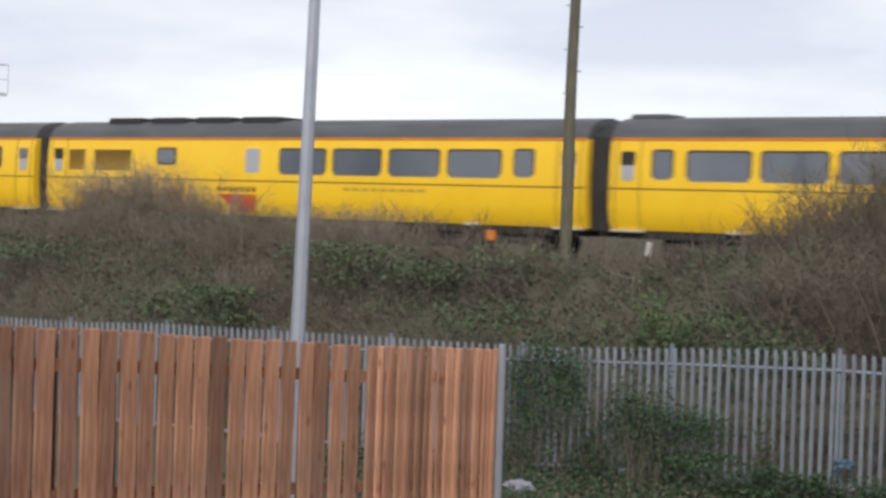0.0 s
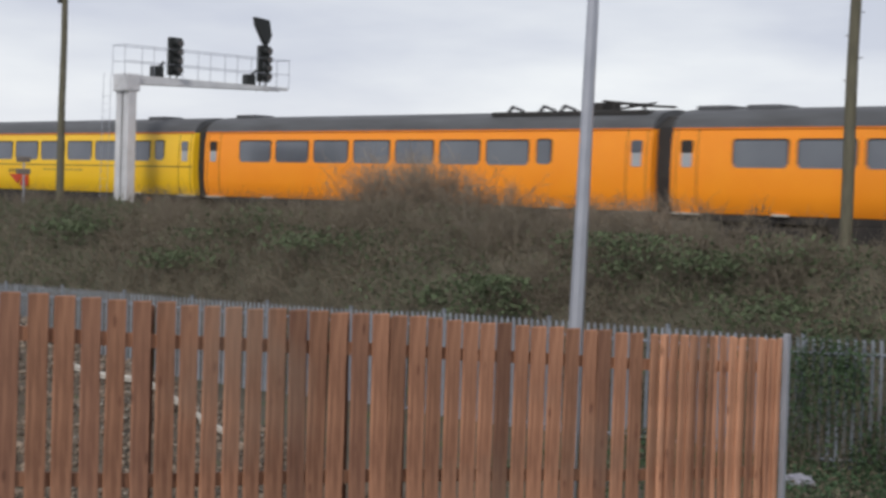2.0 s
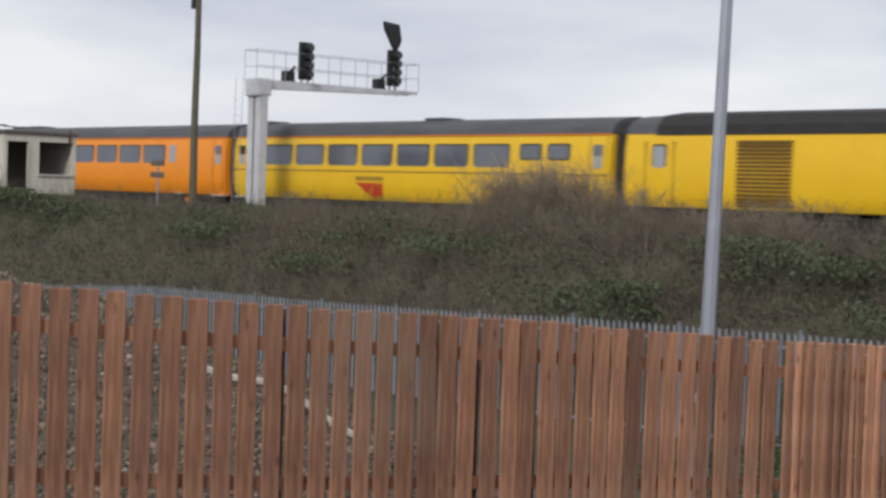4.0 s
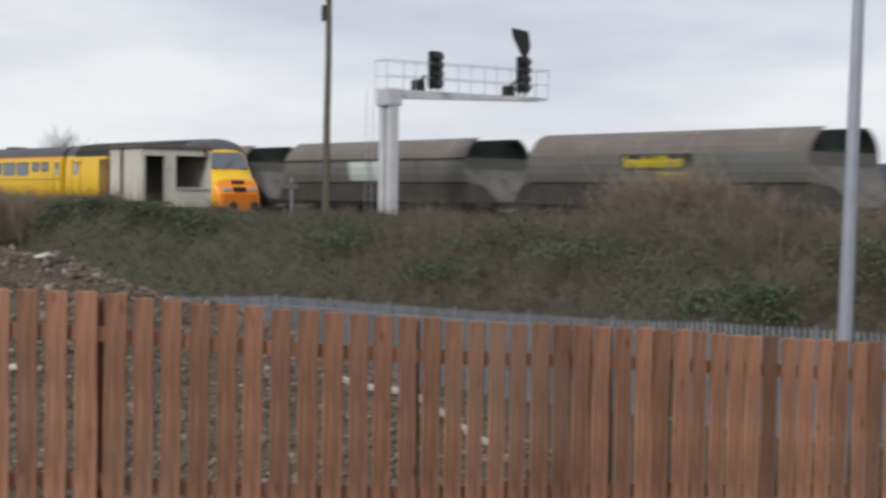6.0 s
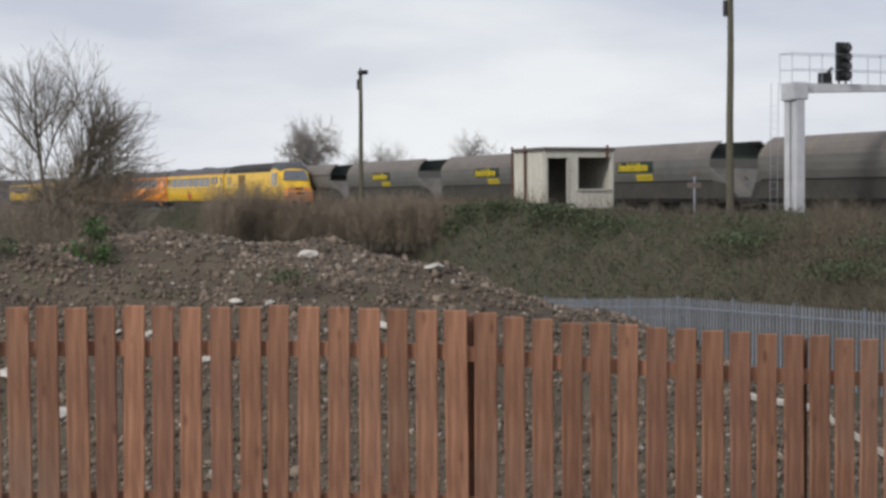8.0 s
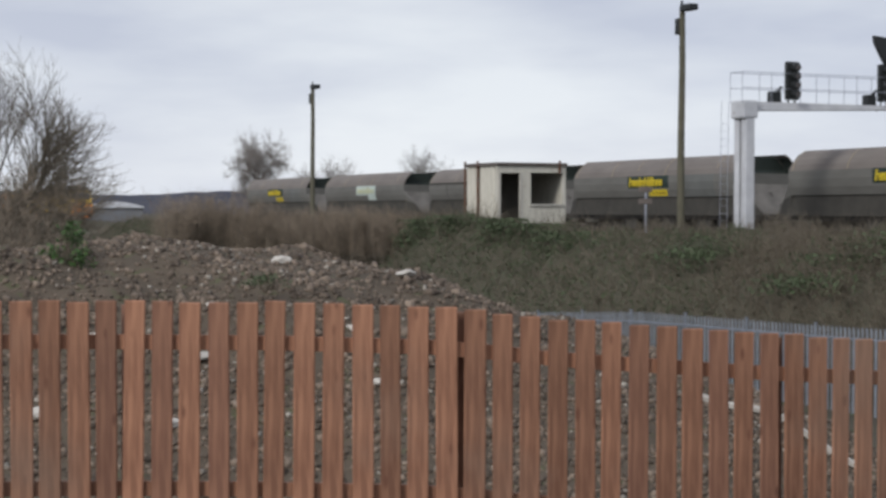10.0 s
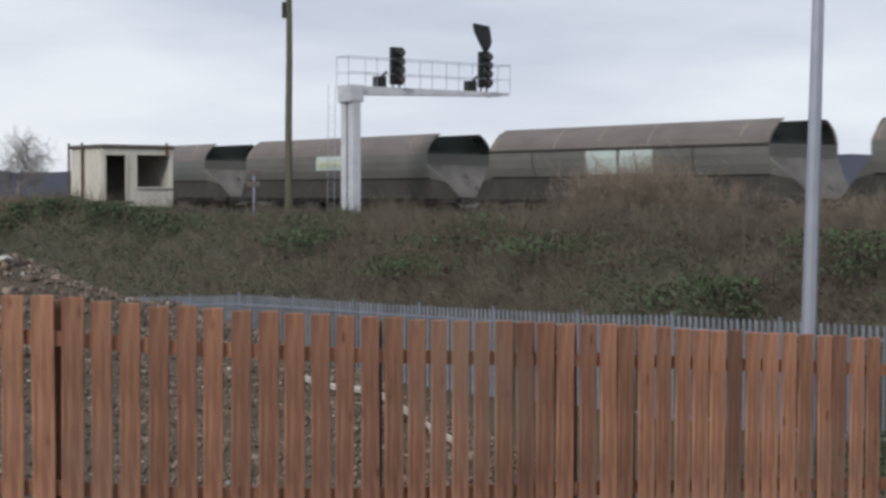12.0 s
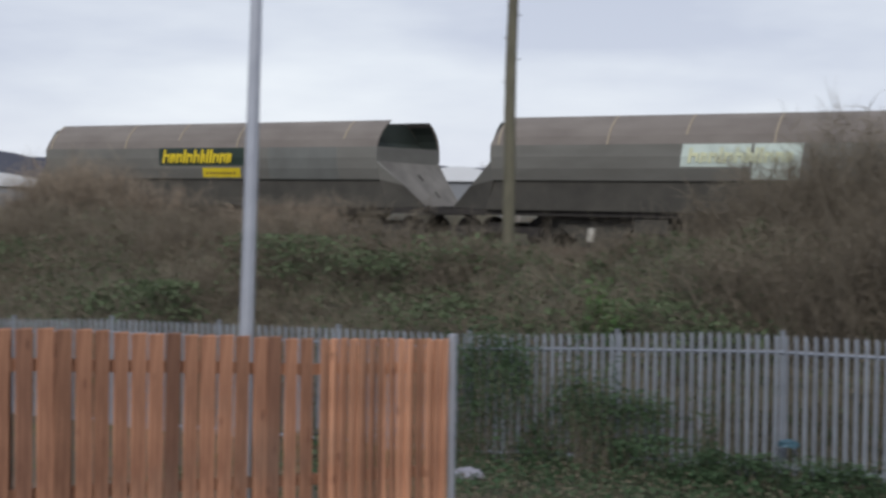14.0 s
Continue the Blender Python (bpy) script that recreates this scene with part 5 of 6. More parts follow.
    for k, (az, r, size) in enumerate(chunks):
        size *= 0.62
        p = direction(az) * r
        bm = bmesh.new()
        bmesh.ops.create_icosphere(bm, subdivisions=2, radius=1)
        crng = random.Random(k)
        sc = Vector((size * crng.uniform(0.9, 1.3), size * crng.uniform(0.6, 0.9), size * crng.uniform(0.22, 0.45)))
        for vert in bm.verts:
            q = noise.noise(vert.co * 1.3 + Vector((k * 3.1, 0, 0)))
            vert.co = Vector(vert.co[i] * sc[i] * (1 + 0.35 * q) for i in range(3))
        bmesh.ops.dissolve_limit(bm, angle_limit=0.28, verts=bm.verts, edges=bm.edges)
        ob = new("concrete_chunk", mesh_from("concrete_chunk", bm, M_CHUNK))
        ob.matrix_basis = pose(p.x, p.y, float(heap_z(p.x, p.y)) + size * 0.25, crng.uniform(-15, 15), crng.uniform(-15, 15), crng.uniform(0, 360))
        tagged(ob, "pale broken concrete chunk lying on the rubble heap", "rubble", "concrete chunks")


rubble()


def fallen_strip():
    """A pale plastic strip lying along the falling ridge of the heap."""
    bm = bmesh.new()
    pts = []
    for k in range(15):
        p = direction(-57.6 + 0.4 * k) * (17.35 + 0.02 * k)
        pts.append(Vector((p.x, p.y, float(heap_z(p.x, p.y)) + 0.04)))
    for p, q in zip(pts, pts[1:]):
        rod(bm, p, q, 0.042, n=6)
    ob = new("plastic_strip", mesh_from("plastic_strip", bm, M_CHUNK))
    tagged(ob, "pale plastic strip lying along the rubble heap", "plastic strip")


fallen_strip()


# ---- scrub on the bank ----
def thicket_top(x, y):
    """Height of the bramble cover over the ground."""
    cover = step(24.6, 26.5, y) * (1 - step(34.0, 36.4, y))
    h = 0.80 + 0.14 * np.sin(x * 0.37 + 1.0) + 0.14 * np.sin(x * 0.9 + y * 0.6)
    crest = step(28, 32, y)
    h = h + crest * (0.10 + 0.48 * np.exp(-((x + 33) / 6.5) ** 2) + 0.22 * np.exp(-((x + 44) / 6.0) ** 2))
    h = h - step(25.5, 29, y) * 0.85 * np.exp(-((x + 19.6) / 4.2) ** 2) + 0.55 * step(-17, -12, x)
    h = h + 1.25 * np.exp(-((x + 60) / 6.0) ** 2 - ((y - 27.0) / 1.7) ** 2)
    h = h + 0.75 * np.exp(-((x + 74) / 7.0) ** 2) * step(27, 29, y) + 0.35 * np.exp(-((x + 62) / 3.0) ** 2 - ((y - 27.0) / 1.5) ** 2)
    h = h - crest * (0.12 + 0.14 * step(-43, -50, x))
    lumps = np.abs(np.sin(x * 1.15 + 0.8 * np.sin(y * 1.3))) * np.abs(np.sin(y * 1.35 + 0.9 * np.sin(x * 0.8))) + 0.5 * np.abs(np.sin(x * 2.9 + y)) * np.abs(np.sin(y * 3.3 - x * 0.7))
    return np.maximum(h + 0.42 * (lumps - 0.55), 0.22) * cover


def green_share(x, y):
    """Where the cover is leafy rather than dry."""
    v = 0.46 + 0.45 * np.sin(x * 0.31 + 0.5) * np.cos(y * 0.5 + x * 0.11) + 0.25 * np.sin(x * 0.83 + y * 0.9) + 0.42 * step(-46, -54, x)
    v = v - 0.32 * np.exp(-((x + 33) / 8.0) ** 2) - 0.9 * np.exp(-((x + 75) / 7.0) ** 2) + 0.3 * np.exp(-((x + 61) / 4.0) ** 2) + 0.3 * np.exp(-((x + 14) / 5.0) ** 2)
    v = v + 0.2 * step(-32, -42, x)
    return np.clip(1.25 * v - 0.1, 0.05, 0.97)


def scrub():
    xs2, ys2 = np.linspace(-150, 8, 780), np.linspace(24.4, 36.8, 84)
    fz = lambda x, y: ground_z(x, y) + thicket_top(x, y) * 0.72 + 0.10 * np.sin(x * 5.3 + y * 3.1) * np.cos(y * 4.7 - x * 2.2) * (thicket_top(x, y) > 0.2) - 0.02
    tagged(new("thicket", grid_mesh("thicket", xs2, ys2, fz, M_THICKET)), "dense dark undergrowth covering the railway bank", "undergrowth", kind="stuff")
    rng = np.random.default_rng(21)

    def scatter(n, x0=-120, x1=6):
        near = rng.uniform(0, 1, n) ** 1.15
        x = x1 + (x0 - x1) * near
        y = rng.uniform(24.9, 35.9, n)
        return x, y

    # bent bramble stems
    x, y = scatter(140000)
    z = fz(x, y) - 0.05
    keep = (thicket_top(x, y) > 0.12) & (rng.uniform(0, 1, len(x)) > 0.5 * green_share(x, y))
    x, y, z = x[keep], y[keep], z[keep]
    n = len(x)
    way = np.stack([rng.normal(0, 0.6, n), rng.normal(-0.25, 0.4, n), rng.uniform(0.45, 1.2, n)], 1)
    way /= np.linalg.norm(way, axis=1, keepdims=True)
    v, f = stems(rng, np.stack([x, y, z], 1), way, rng.uniform(0.35, 1.3, n) * (1 - 0.3 * step(28, 31, y)), rng.uniform(0.005, 0.012, n), 0.55, 2)
    tagged(new("bramble_stems", bulk("bramble_stems", v, f, M_TWIG)), "tangle of dry brown bramble stems", "brambles", kind="stuff")
    # upright straw
    x, y = scatter(34000)
    k = (green_share(x, y) < 0.45) & (thicket_top(x, y) > 0.12)
    x, y = x[k], y[k]
    n = len(x)
    way = np.stack([rng.normal(0, 0.22, n), rng.normal(-0.1, 0.2, n), np.ones(n)], 1)
    v, f = stems(rng, np.stack([x, y, fz(x, y) - 0.1], 1), way, rng.uniform(0.3, 0.9, n) * (1 - 0.45 * step(28, 31, y)), rng.uniform(0.004, 0.008, n), 0.25, 2)
    tagged(new("dead_stalks", bulk("dead_stalks", v, f, M_STRAW)), "pale dead grass and weed stalks", "dead grass", kind="stuff")
    # leaves, green and withered
    for name, mat, count, green in (("bramble_leaves", M_LEAF, 300000, True), ("withered_leaves", M_LEAFBR, 130000, False)):
        x, y = scatter(count)
        g = green_share(x, y)
        k = (rng.uniform(0, 1, count) < (g if green else 1 - g)) & (thicket_top(x, y) > 0.12)
        x, y = x[k], y[k]
        at = np.stack([x, y, fz(x, y) + rng.uniform(-0.08, 0.28, len(x))], 1)
        v, f = leaf_set(rng, at, rng.uniform(0.03, 0.07, len(x)))
        tagged(new(name, bulk(name, v, f, mat)), "dark green bramble leaves" if green else "withered brown bramble leaves", "leaves", kind="stuff")


scrub()


def far_bank():
    """Low brown growth along the far side of the tracks."""
    xs, ys = np.linspace(-170, 12, 500), np.linspace(48.4, 52.4, 12)
    fz = lambda x, y: ground_z(x, y) - 0.05 + np.sin(np.pi * (y - 48.4) / 4.0).clip(0, 1) * (1.2 + 0.2 * np.sin(x * 0.7) + 0.15 * np.sin(x * 2.3 + y * 2))
    tagged(new("far_bank_scrub", grid_mesh("far_bank_scrub", xs, ys, fz, M_THICKET)), "low brown scrub along the far side of the tracks", "undergrowth", kind="stuff")
    rng = np.random.default_rng(77)
    n = 14000
    x, y = rng.uniform(-120, 10, n), rng.uniform(49, 52, n)
    way = np.stack([rng.normal(0, 0.5, n), rng.normal(0, 0.4, n), np.ones(n)], 1)
    v, f = stems(rng, np.stack([x, y, fz(x, y) - 0.05], 1), way, rng.uniform(0.2, 0.6, n), rng.uniform(0.006, 0.012, n), 0.4, 2)
    tagged(new("far_bank_stems", bulk("far_bank_stems", v, f, M_TWIG)), "dry brown stems beyond the tracks", "brambles", kind="stuff")


far_bank()


# ---- bare bushes and trees ----
def branch_tree(rng, height, spread, trunk_r, levels, forks, first=0.3, droop=0.0):
    """Recursive bare branches as stacked tapered stems; returns verts, faces."""
    V, F, count = [], [], 0

    def add(a, b, ra, rb):
        nonlocal count
        way = b - a
        ln = np.linalg.norm(way)
        if ln < 1e-6:
            return
        way = way / ln
        s = np.cross(way, (0.3, 0.9, 0.31))
        s /= np.linalg.norm(s) + 1e-9
        o = np.cross(way, s)
        sides = 5 if ra > 0.04 else 3
        ring = [2 * math.pi * i / sides for i in range(sides)]
        V.extend([a + (s * math.cos(t) + o * math.sin(t)) * ra for t in ring])
        V.extend([b + (s * math.cos(t) + o * math.sin(t)) * rb for t in ring])
        F.extend([(count + i, count + (i + 1) % sides, count + sides + (i + 1) % sides, count + sides + i) for i in range(sides)])
        count += 2 * sides

    def grow(at, way, length, r, level):
        n = 3 if level < 3 else 2
        p, w = at, way / np.linalg.norm(way)
        for i in range(n):
            w = w + rng.normal(0, 0.13, 3) + np.array((0, 0, 0.05 - droop * level * 0.04))
            w /= np.linalg.norm(w)
            q = p + w * length / n
            add(p, q, r * (1 - 0.3 * i / n), r * (1 - 0.3 * (i + 1) / n))
            p = q
            if level < levels and (level > 0 or i > 0):
                for _ in range(forks if i < n - 1 else forks + 1):
                    side = np.cross(w, rng.normal(size=3))
                    side /= np.linalg.norm(side) + 1e-9
                    nw = w * rng.uniform(0.45, 0.95) + side * spread * rng.uniform(0.5, 1.1)
                    grow(p, nw, length * rng.uniform(0.52, 0.78), r * rng.uniform(0.42, 0.6), level + 1)

    grow(np.zeros(3), np.array((0, 0, 1.0)), height * first, trunk_r, 0)
    v = np.array(V)
    v[:, 2] *= height / v[:, 2].max()
    return v, F


def list_mesh(name, v, faces, mat):
    me = bpy.data.meshes.new(name)
    me.from_pydata([tuple(p) for p in v], [], faces)
    me.materials.append(mat)
    return me


def bare_tree(az, r, top, seed, label, mat=M_BARK, base=None, levels=5, forks=2, trunk=0.16, spread=0.75, thin=1.0):
    p = direction(az) * r
    base = float(ground_z(p.x, p.y)) - 0.1 if base is None else base
    rng = np.random.default_rng(seed)
    v, f = branch_tree(rng, top - base, spread, trunk, levels, forks, first=0.34)
    t = thing("bare_tree", label, "tree", pose(p.x, p.y, base, 0, 0, seed * 40), group="bare trees")
    first = [q for q in f if q[0] < 2 * 5 * 3]
    part("trunk", list_mesh("trunk", v, first, mat), None, t)
    part("crown", list_mesh("crown", v, [q for q in f if q[0] >= 2 * 5 * 3], mat), None, t, "bare winter twigs")
    return t


bare_tree(-81.6, 62, 10.6, 3, "bare deciduous tree standing among scrub by the line", levels=5, trunk=0.14, spread=0.5)
bare_tree(-83.8, 58, 11.2, 8, "bare deciduous tree standing among scrub by the line", levels=5, trunk=0.14, spread=0.5)
bare_tree(-86.0, 60, 11.0, 4, "bare deciduous tree standing among scrub by the line", levels=5, trunk=0.14, spread=0.5)
bare_tree(-79.8, 66, 7.4, 12, "low bare tree standing among scrub by the line", levels=5, trunk=0.12)
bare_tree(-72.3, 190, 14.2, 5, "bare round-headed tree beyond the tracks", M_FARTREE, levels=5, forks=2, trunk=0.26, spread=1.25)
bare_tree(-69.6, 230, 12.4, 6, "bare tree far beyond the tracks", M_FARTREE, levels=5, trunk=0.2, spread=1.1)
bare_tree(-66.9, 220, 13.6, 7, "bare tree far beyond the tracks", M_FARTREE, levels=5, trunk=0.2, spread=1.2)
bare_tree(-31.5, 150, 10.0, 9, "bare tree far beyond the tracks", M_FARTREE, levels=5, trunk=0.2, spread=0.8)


def bare_bush(az, r, top, wide, seed, label, stems_n=26, base=None, twig=M_TWIG):
    """Many arching shoots from one root, with finer twigs."""
    p = direction(az) * r
    base = float(ground_z(p.x, p.y)) if base is None else base
    rng = np.random.default_rng(seed)
    n = stems_n
    h = top - base
    b0 = np.stack([rng.normal(0, wide * 0.22, n), rng.normal(0, wide * 0.15, n), np.zeros(n)], 1)
    way = np.stack([rng.normal(0, wide / h * 0.42, n), rng.normal(0, 0.2, n), np.ones(n)], 1)
    ln = h * rng.uniform(0.6, 1.0, n)
    v1, f1 = stems(rng, b0, way, ln, rng.uniform(0.012, 0.022, n), 0.18, 4)
    m = n * 55
    pick = rng.integers(0, n, m)
    along = rng.uniform(0.2, 1.0, m)
    b1 = b0[pick] + way[pick] * (ln[pick] * along)[:, None] + rng.normal(0, 0.06, (m, 3))
    w1 = way[pick] * 0.5 + rng.normal(0, 0.55, (m, 3)) + (0, 0, 0.15)
    w1 /= np.linalg.norm(w1, axis=1, keepdims=True)
    v2, f2 = stems(rng, b1, w1, rng.uniform(0.15, 0.6, m) * min(h / 2.2, 1.2), rng.uniform(0.004, 0.008, m), 0.3, 2)
    t = thing("bare_bush", label, "bush", pose(p.x, p.y, base), group="bare bushes")
    part("branch_frame", bulk("branch_frame", v1, f1, M_BARK), None, t)
    tagged(part("twig_mass", bulk("twig_mass", v2, f2, twig), None, t, "fine brown twigs"), kind="stuff")
    return t


for az, r, top, wide, seed in ((-22.5, 32, 5.6, 1.6, 1), (-20.0, 31, 6.3, 2.0, 2), (-17.5, 31, 6.6, 2.2, 3), (-15.0, 31, 6.4, 2.0, 4), (-24.4, 33, 5.0, 1.2, 5),
                               (-18.5, 28, 5.2, 2.0, 14), (-21.0, 28, 4.6, 1.6, 15), (-23.5, 29, 4.4, 1.6, 16), (-19.3, 32, 6.2, 1.8, 17), (-21.6, 31, 5.6, 1.6, 18), (-16.5, 29, 6.0, 2.0, 19)):
    bare_bush(az, r, top, wide, seed, "tall bare brown bush on the railway bank", 46)
for az, r, top, wide, seed in ((-46.6, 47, 5.75, 2.4, 6), (-45.2, 47, 5.6, 2.0, 7), (-47.6, 47, 5.3, 1.8, 8), (-43.9, 46, 5.2, 2.2, 11), (-46.0, 46.5, 5.4, 2.2, 12), (-38.5, 42, 4.7, 1.6, 9), (-40.5, 43, 4.6, 1.6, 10)):
    bare_bush(az, r, top, wide, seed, "low bare brown bush on top of the bank", 46, twig=M_SHOOT)
for az, r, top, wide, seed in ((-71.2, 74, 4.6, 3.0, 21), (-70.3, 73, 4.75, 3.2, 22), (-69.3, 72, 4.8, 3.2, 23), (-68.4, 71, 4.7, 3.0, 27), (-67.5, 70, 4.5, 2.6, 28), (-74.9, 76, 5.2, 2.6, 29),
                               (-74.1, 77, 5.5, 2.6, 30), (-73.2, 76, 5.3, 2.6, 31), (-72.4, 75, 4.9, 2.4, 32)):
    bare_bush(az, r, top, wide, seed, "dense bare brown bush beside the line", 64, base=2.4, twig=M_SHOOT)
for az, r, top, wide, seed in ((-80.0, 52, 5.6, 2.6, 24), (-82.0, 50, 6.2, 3.0, 25), (-84.5, 50, 6.6, 4.0, 26)):
    bare_bush(az, r, top, wide, seed, "spreading bare brown bush beside the line", 44, twig=M_SHOOT)


# ---- greenery at the fences ----
def leafy(az, r, top, wide, seed, name, label, mat, count, base=None, depth=0.35, size=(0.02, 0.045)):
    p = direction(az) * r
    base = float(ground_z(p.x, p.y)) if base is None else base
    rng = np.random.default_rng(seed)
    h = top - base
    lobes = rng.uniform(-1, 1, (9, 3)) * (wide * 0.45, depth, 0) + np.stack([np.zeros(9), np.zeros(9), rng.uniform(0.05, 0.95, 9) * h], 1)
    pick = rng.integers(0, 9, count)
    at = lobes[pick] + rng.normal(0, 1, (count, 3)) * (wide * 0.15, depth * 0.4, h * 0.13)
    at[:, 2] = np.clip(at[:, 2], 0.0, h)
    t = thing(name, label, "shrub", pose(p.x, p.y, base, 0, 0, 0), group="leafy growth")
    v, f = leaf_set(rng, at, rng.uniform(*size, count))
    tagged(part("foliage", bulk("foliage", v, f, mat), None, t), kind="stuff")
    n = 30
    w = np.stack([rng.normal(0, wide / h * 0.3, n), rng.normal(0, 0.12, n), np.ones(n)], 1)
    v, f = stems(rng, np.stack([rng.uniform(-wide, wide, n) * 0.4, rng.normal(0, depth * 0.4, n), np.zeros(n)], 1), w, h * rng.uniform(0.4, 0.95, n), rng.uniform(0.004, 0.009, n), 0.2)
    tagged(part("stem_mass", bulk("stem_mass", v, f, M_TWIG), None, t), kind="stuff")
    return t


for az, r, top, wide, seed, cnt in ((-32.0, 27.6, 2.75, 1.5, 31, 2600), (-30.2, 27.2, 2.3, 1.5, 32, 2200), (-27.9, 26.6, 1.75, 1.6, 33, 2400), (-28.9, 26.4, 2.55, 0.7, 34, 500),
                                    (-26.0, 25.8, 1.1, 1.5, 35, 1800), (-24.0, 25.4, 0.95, 1.6, 36, 1800), (-22.0, 25.2, 1.0, 1.6, 37, 1800), (-20.0, 25.0, 1.0, 1.7, 38, 1800),
                                    (-17.5, 24.6, 1.0, 1.7, 39, 1600), (-24.9, 25.75, 2.4, 0.4, 40, 260), (-33.4, 28.1, 2.2, 0.8, 41, 1000)):
    leafy(az, r, top, wide, seed, "ivy_growth", "dark green ivy and brambles climbing the palisade fence", M_IVY, cnt, size=(0.02, 0.045), depth=0.14)
for az, r, top, wide, seed in ((-28.8, 29.6, 3.35, 1.1, 51), (-27.5, 29.8, 3.1, 1.4, 52), (-25.0, 28.4, 2.6, 1.4, 53)):
    leafy(az, r, top, wide, seed, "green_shrub", "fresh green shrub behind the palisade fence", M_FRESH if seed == 51 else M_LEAF, 1500)
for k, (az, y, up) in enumerate(((-57.0, 27.5, 1.25), (-53.4, 27.0, 1.2), (-51.2, 28.5, 1.2), (-48.6, 27.2, 1.25), (-44.0, 26.5, 1.1), (-38.0, 27.5, 1.2), (-35.2, 28.0, 1.1), (-31.0, 26.6, 0.9), (-26.6, 26.6, 1.0))):
    r = y / math.cos(radians(az))
    p = direction(az) * r
    g = float(ground_z(p.x, p.y))
    leafy(az, r, g + up, 4.2, 80 + k, "bramble_mound", "green bramble mound on the railway bank", M_LEAF, 1500, base=g + 0.2, depth=1.1, size=(0.03, 0.075))
for k, (az, y, up) in enumerate(((-58.5, 29.5, 1.5), (-54.5, 30.5, 1.6), (-50.0, 30.0, 1.6), (-47.0, 28.5, 1.6), (-43.0, 28.2, 1.7), (-41.2, 26.6, 1.4), (-39.6, 29.0, 1.8), (-36.6, 28.2, 1.7), (-33.4, 27.4, 1.7), (-33.6, 29.6, 1.2), (-29.4, 28.2, 1.1), (-27.6, 28.4, 1.2))):
    r = y / math.cos(radians(az))
    p = direction(az) * r
    g = float(ground_z(p.x, p.y))
    bare_bush(az, r, g + up, 1.9, 120 + k, "low wispy brown bush on the railway bank", 22)
for az, r, top, wide, seed in ((-66.6, 68.5, 4.25, 2.6, 71), (-65.4, 66.5, 4.42, 2.8, 72), (-64.2, 64.0, 4.32, 2.6, 73), (-63.0, 61.5, 4.15, 2.4, 74), (-61.6, 58.5, 3.9, 2.4, 75)):
    leafy(az, r, top, wide, seed, "bramble_mound", "dark green bramble mound growing against the hut", M_LEAF, 4200, base=2.3, depth=0.7, size=(0.04, 0.09))
leafy(-78.6, 17.4, 4.5, 0.24, 61, "green_shrub", "small bright green shrub on the rubble heap", M_FRESH, 700, base=4.05, depth=0.15, size=(0.012, 0.028))
leafy(-81.3, 17.2, 4.3, 0.3, 62, "green_shrub", "low green weed on the rubble heap", M_LEAF, 300, base=4.05, depth=0.15, size=(0.012, 0.026))
leafy(-72.0, 16.4, 4.02, 0.3, 63, "green_shrub", "low green weed on the rubble heap", M_LEAF, 200, base=3.85, depth=0.15, size=(0.012, 0.024))


def weeds():
    """Low weeds and dead leaves over the rough ground before the palisade."""
    rng = np.random.default_rng(91)
    for name, mat, n, label in (("ground_weeds", M_IVY, 26000, "low dark green weeds on the rough ground"), ("dead_leaves", M_LEAFBR, 16000, "dead brown leaves on the rough ground")):
        x, y = rng.uniform(-19, 4, n), 23.9 - np.abs(rng.normal(0, 2.2 if mat is M_IVY else 3.2, n))
        lift = np.abs(rng.normal(0, 0.22, n)) * np.exp(-(23.9 - y) / 1.2) + 0.02
        at = np.stack([x, y, ground_z(x, y) + lift], 1)
        v, f = leaf_set(rng, at, rng.uniform(0.02, 0.05, n))
        tagged(new(name, bulk(name, v, f, mat)), label, "weeds", kind="stuff")


weeds()


# ---- litter ----
def litter(name, az, r, size, mat, label, lift=0.0):
    p = direction(az) * r
    bm = bmesh.new()
    bmesh.ops.create_icosphere(bm, subdivisions=3, radius=1)
    for v in bm.verts:
        q = noise.noise(v.co * 2.1 + Vector((az, 0, 0))) + 0.5 * noise.noise(v.co * 5.0)
        v.co = Vector((v.co.x * size, v.co.y * size * 0.7, max(v.co.z, -0.4) * size * 0.5)) * (1 + 0.45 * q)
    ob = new(name, mesh_from(name, bm, mat))
    ob.matrix_basis = pose(p.x, p.y, float(ground_z(p.x, p.y)) + size * 0.15 + lift)
    tagged(ob, label, "litter")


litter("plastic_bag", -33.0, 26.4, 0.26, M_PLASTIC, "crumpled pale plastic bag lying by the fence")
litter("blue_wrapper", -22.3, 25.4, 0.16, M_BLUE, "crumpled blue wrapper caught in the weeds", 0.75)


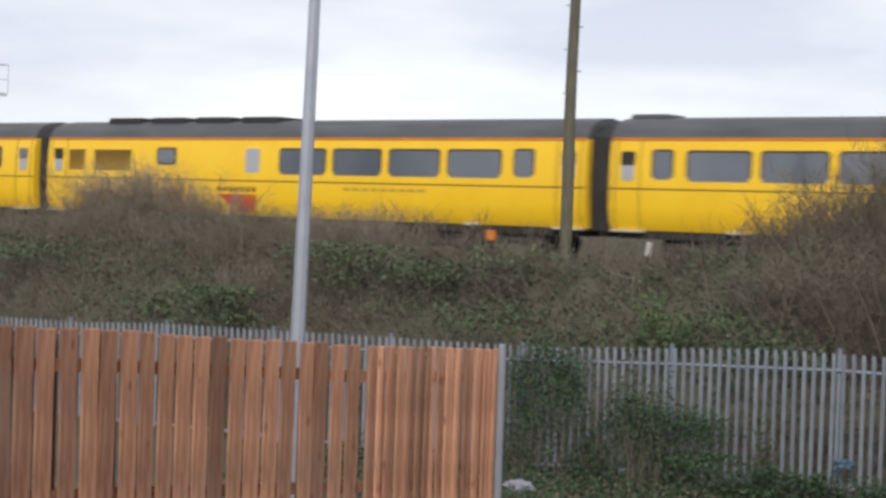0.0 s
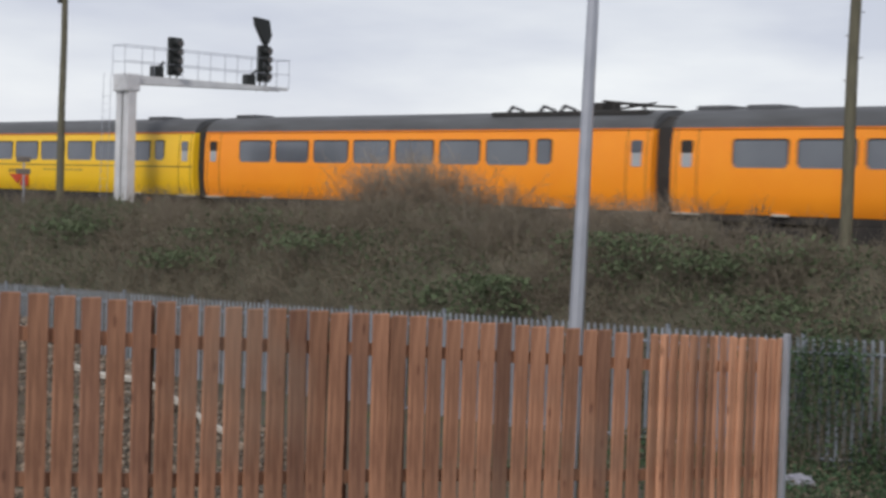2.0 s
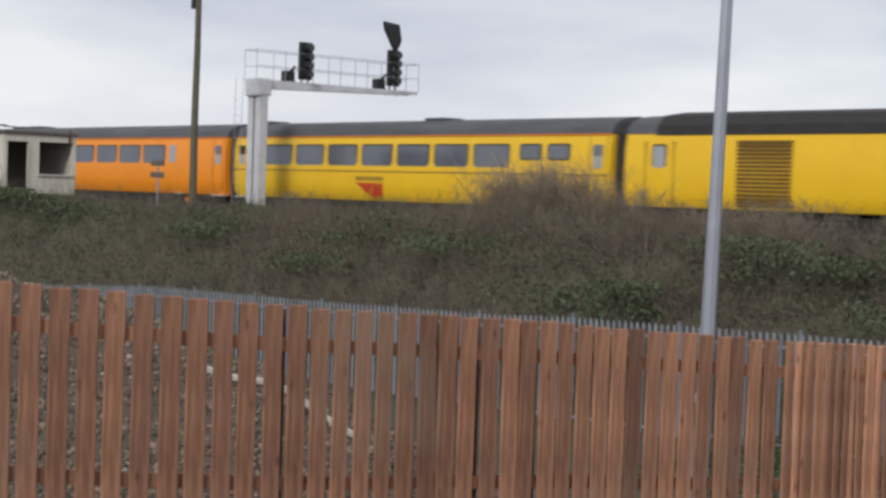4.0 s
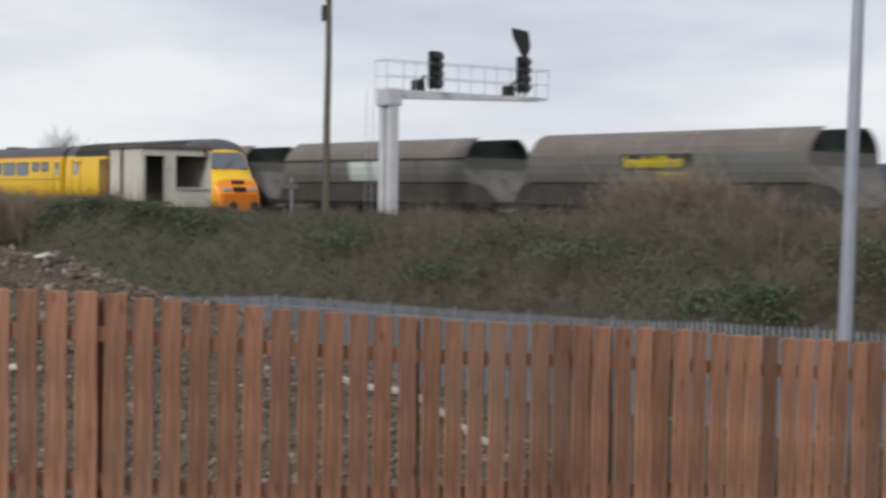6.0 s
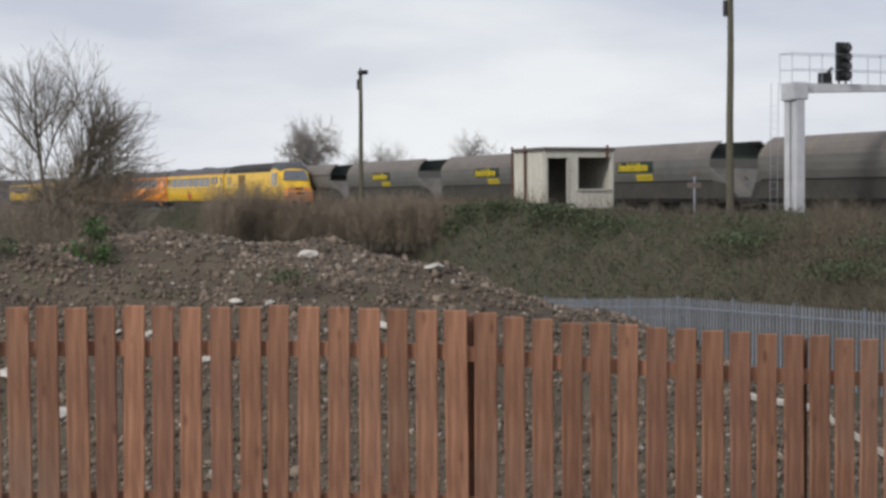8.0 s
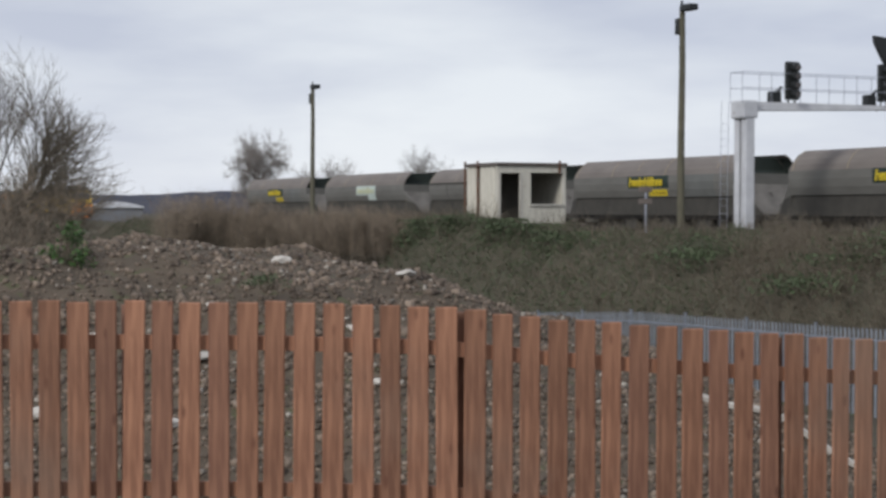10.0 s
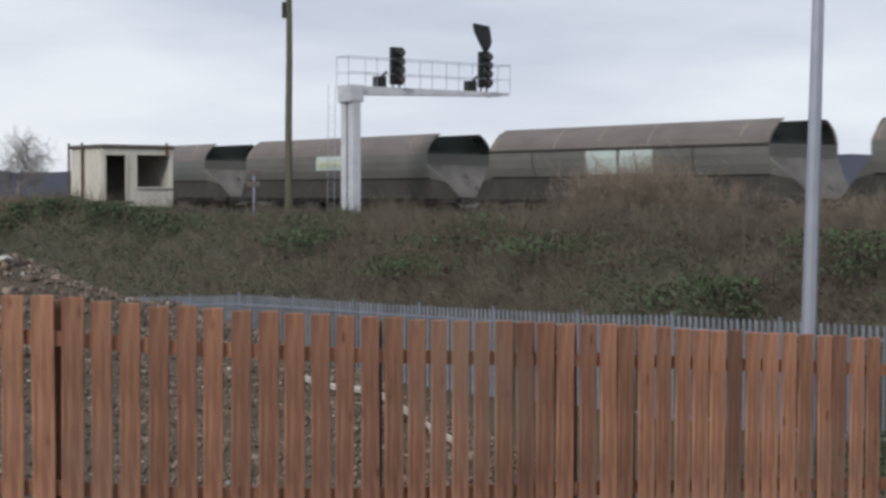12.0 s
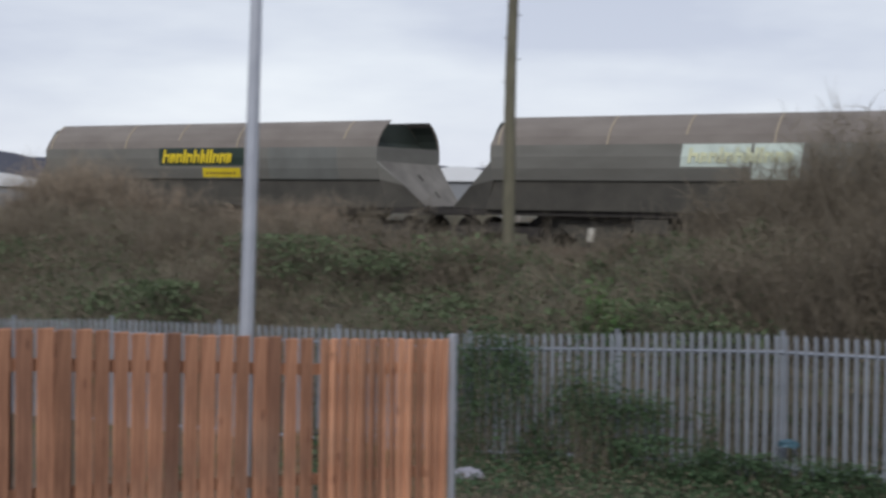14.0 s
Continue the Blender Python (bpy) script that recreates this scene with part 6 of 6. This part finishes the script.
# ---- distance ----
def hills():
    rng = np.random.default_rng(77)
    az = np.linspace(-100, 20, 240)
    for name, r, lift, label in (("far_hill", 1500, 0.0, "dark wooded hill on the horizon"),):
        crest = np.interp(az, [-100, -82, -76, -70, -66, -62, -58, -50, -46, -40, -33, -26, 20], [14, 16, 17, 16, 19, 27, 34, 40, 39, 37, 34, 29, 18])
        crest = crest + np.convolve(rng.normal(0, 3.0, 240), np.ones(4) / 4, "same") + 4
        v, f = [], []
        for i, a in enumerate(az):
            d = direction(a)
            v += [tuple(d * r), tuple(d * (r + 60) + Vector((0, 0, crest[i]))), tuple(d * (r + 400) + Vector((0, 0, crest[i] * 0.8)))]
        for i in range(len(az) - 1):
            a, b = 3 * i, 3 * i + 3
            f += [(a, b, b + 1, a + 1), (a + 1, b + 1, b + 2, a + 2)]
        me = bpy.data.meshes.new(name)
        me.from_pydata(v, [], f)
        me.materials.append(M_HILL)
        tagged(new(name, me), label, "hill", kind="structure")


hills()


def shed(az, r, wide, eaves, ridge, deep, label):
    p = direction(az) * r
    z = float(ground_z(p.x, p.y))
    s = thing("industrial_shed", label, "building", pose(p.x, p.y, z, 0, 0, -az), group="far sheds")
    part("wall", boxed(-wide / 2, wide / 2, 0, deep, 0, eaves), M_SHED, s)
    pts = [(-wide / 2 - 0.3, eaves)] + [(wide * (i / 12 - 0.5), eaves + (ridge - eaves) * math.sin(math.pi * (0.08 + 0.84 * i / 12))) for i in range(13)] + [(wide / 2 + 0.3, eaves)]
    part("roof", prism(bmesh.new(), pts, -0.4, deep + 0.4), M_SHEDROOF, s, "pale curved metal roof")


shed(-49.5, 170, 15, 3.6, 5.0, 30, "pale industrial shed with curved roof beyond the tracks")
shed(-33.6, 160, 9, 4.6, 6.0, 30, "pale industrial shed with curved roof beyond the tracks")
shed(-76.9, 280, 9, 2.6, 3.6, 24, "pale low building far along the line")


# ---- what moves ----
HST_RUN = [(0.0, 0.0), (1.0, -26.85), (2.0, -53.6), (3.2, -85.6), (4.2, -112.3), (5.3, -142.0), (6.5, -176.2), (7.0, -189.7), (7.2, -195.4), (9.5, -267.0), (11.0, -314.0), (14.0, -408.0)]
FREIGHT_RUN = [(0.0, -316.4), (6.5, -169.95), (10.0, -91.0), (12.0, -45.5), (14.0, 0.4)]


def motions():
    for k, c in COACHES:
        walk(c, [(t, pose(-24.2 + 23.1 * k + d, HST_Y, RAIL_Z)) for t, d in HST_RUN])
    walk(REAR, [(t, pose(-24.2 + 23.1 * 4 + d, HST_Y, RAIL_Z)) for t, d in HST_RUN])
    for k, w in WAGONS:
        walk(w, [(t, pose(-29.0 + HOP * (k - 1) + d, FREIGHT_Y, RAIL_Z - 0.06)) for t, d in FREIGHT_RUN])


motions()
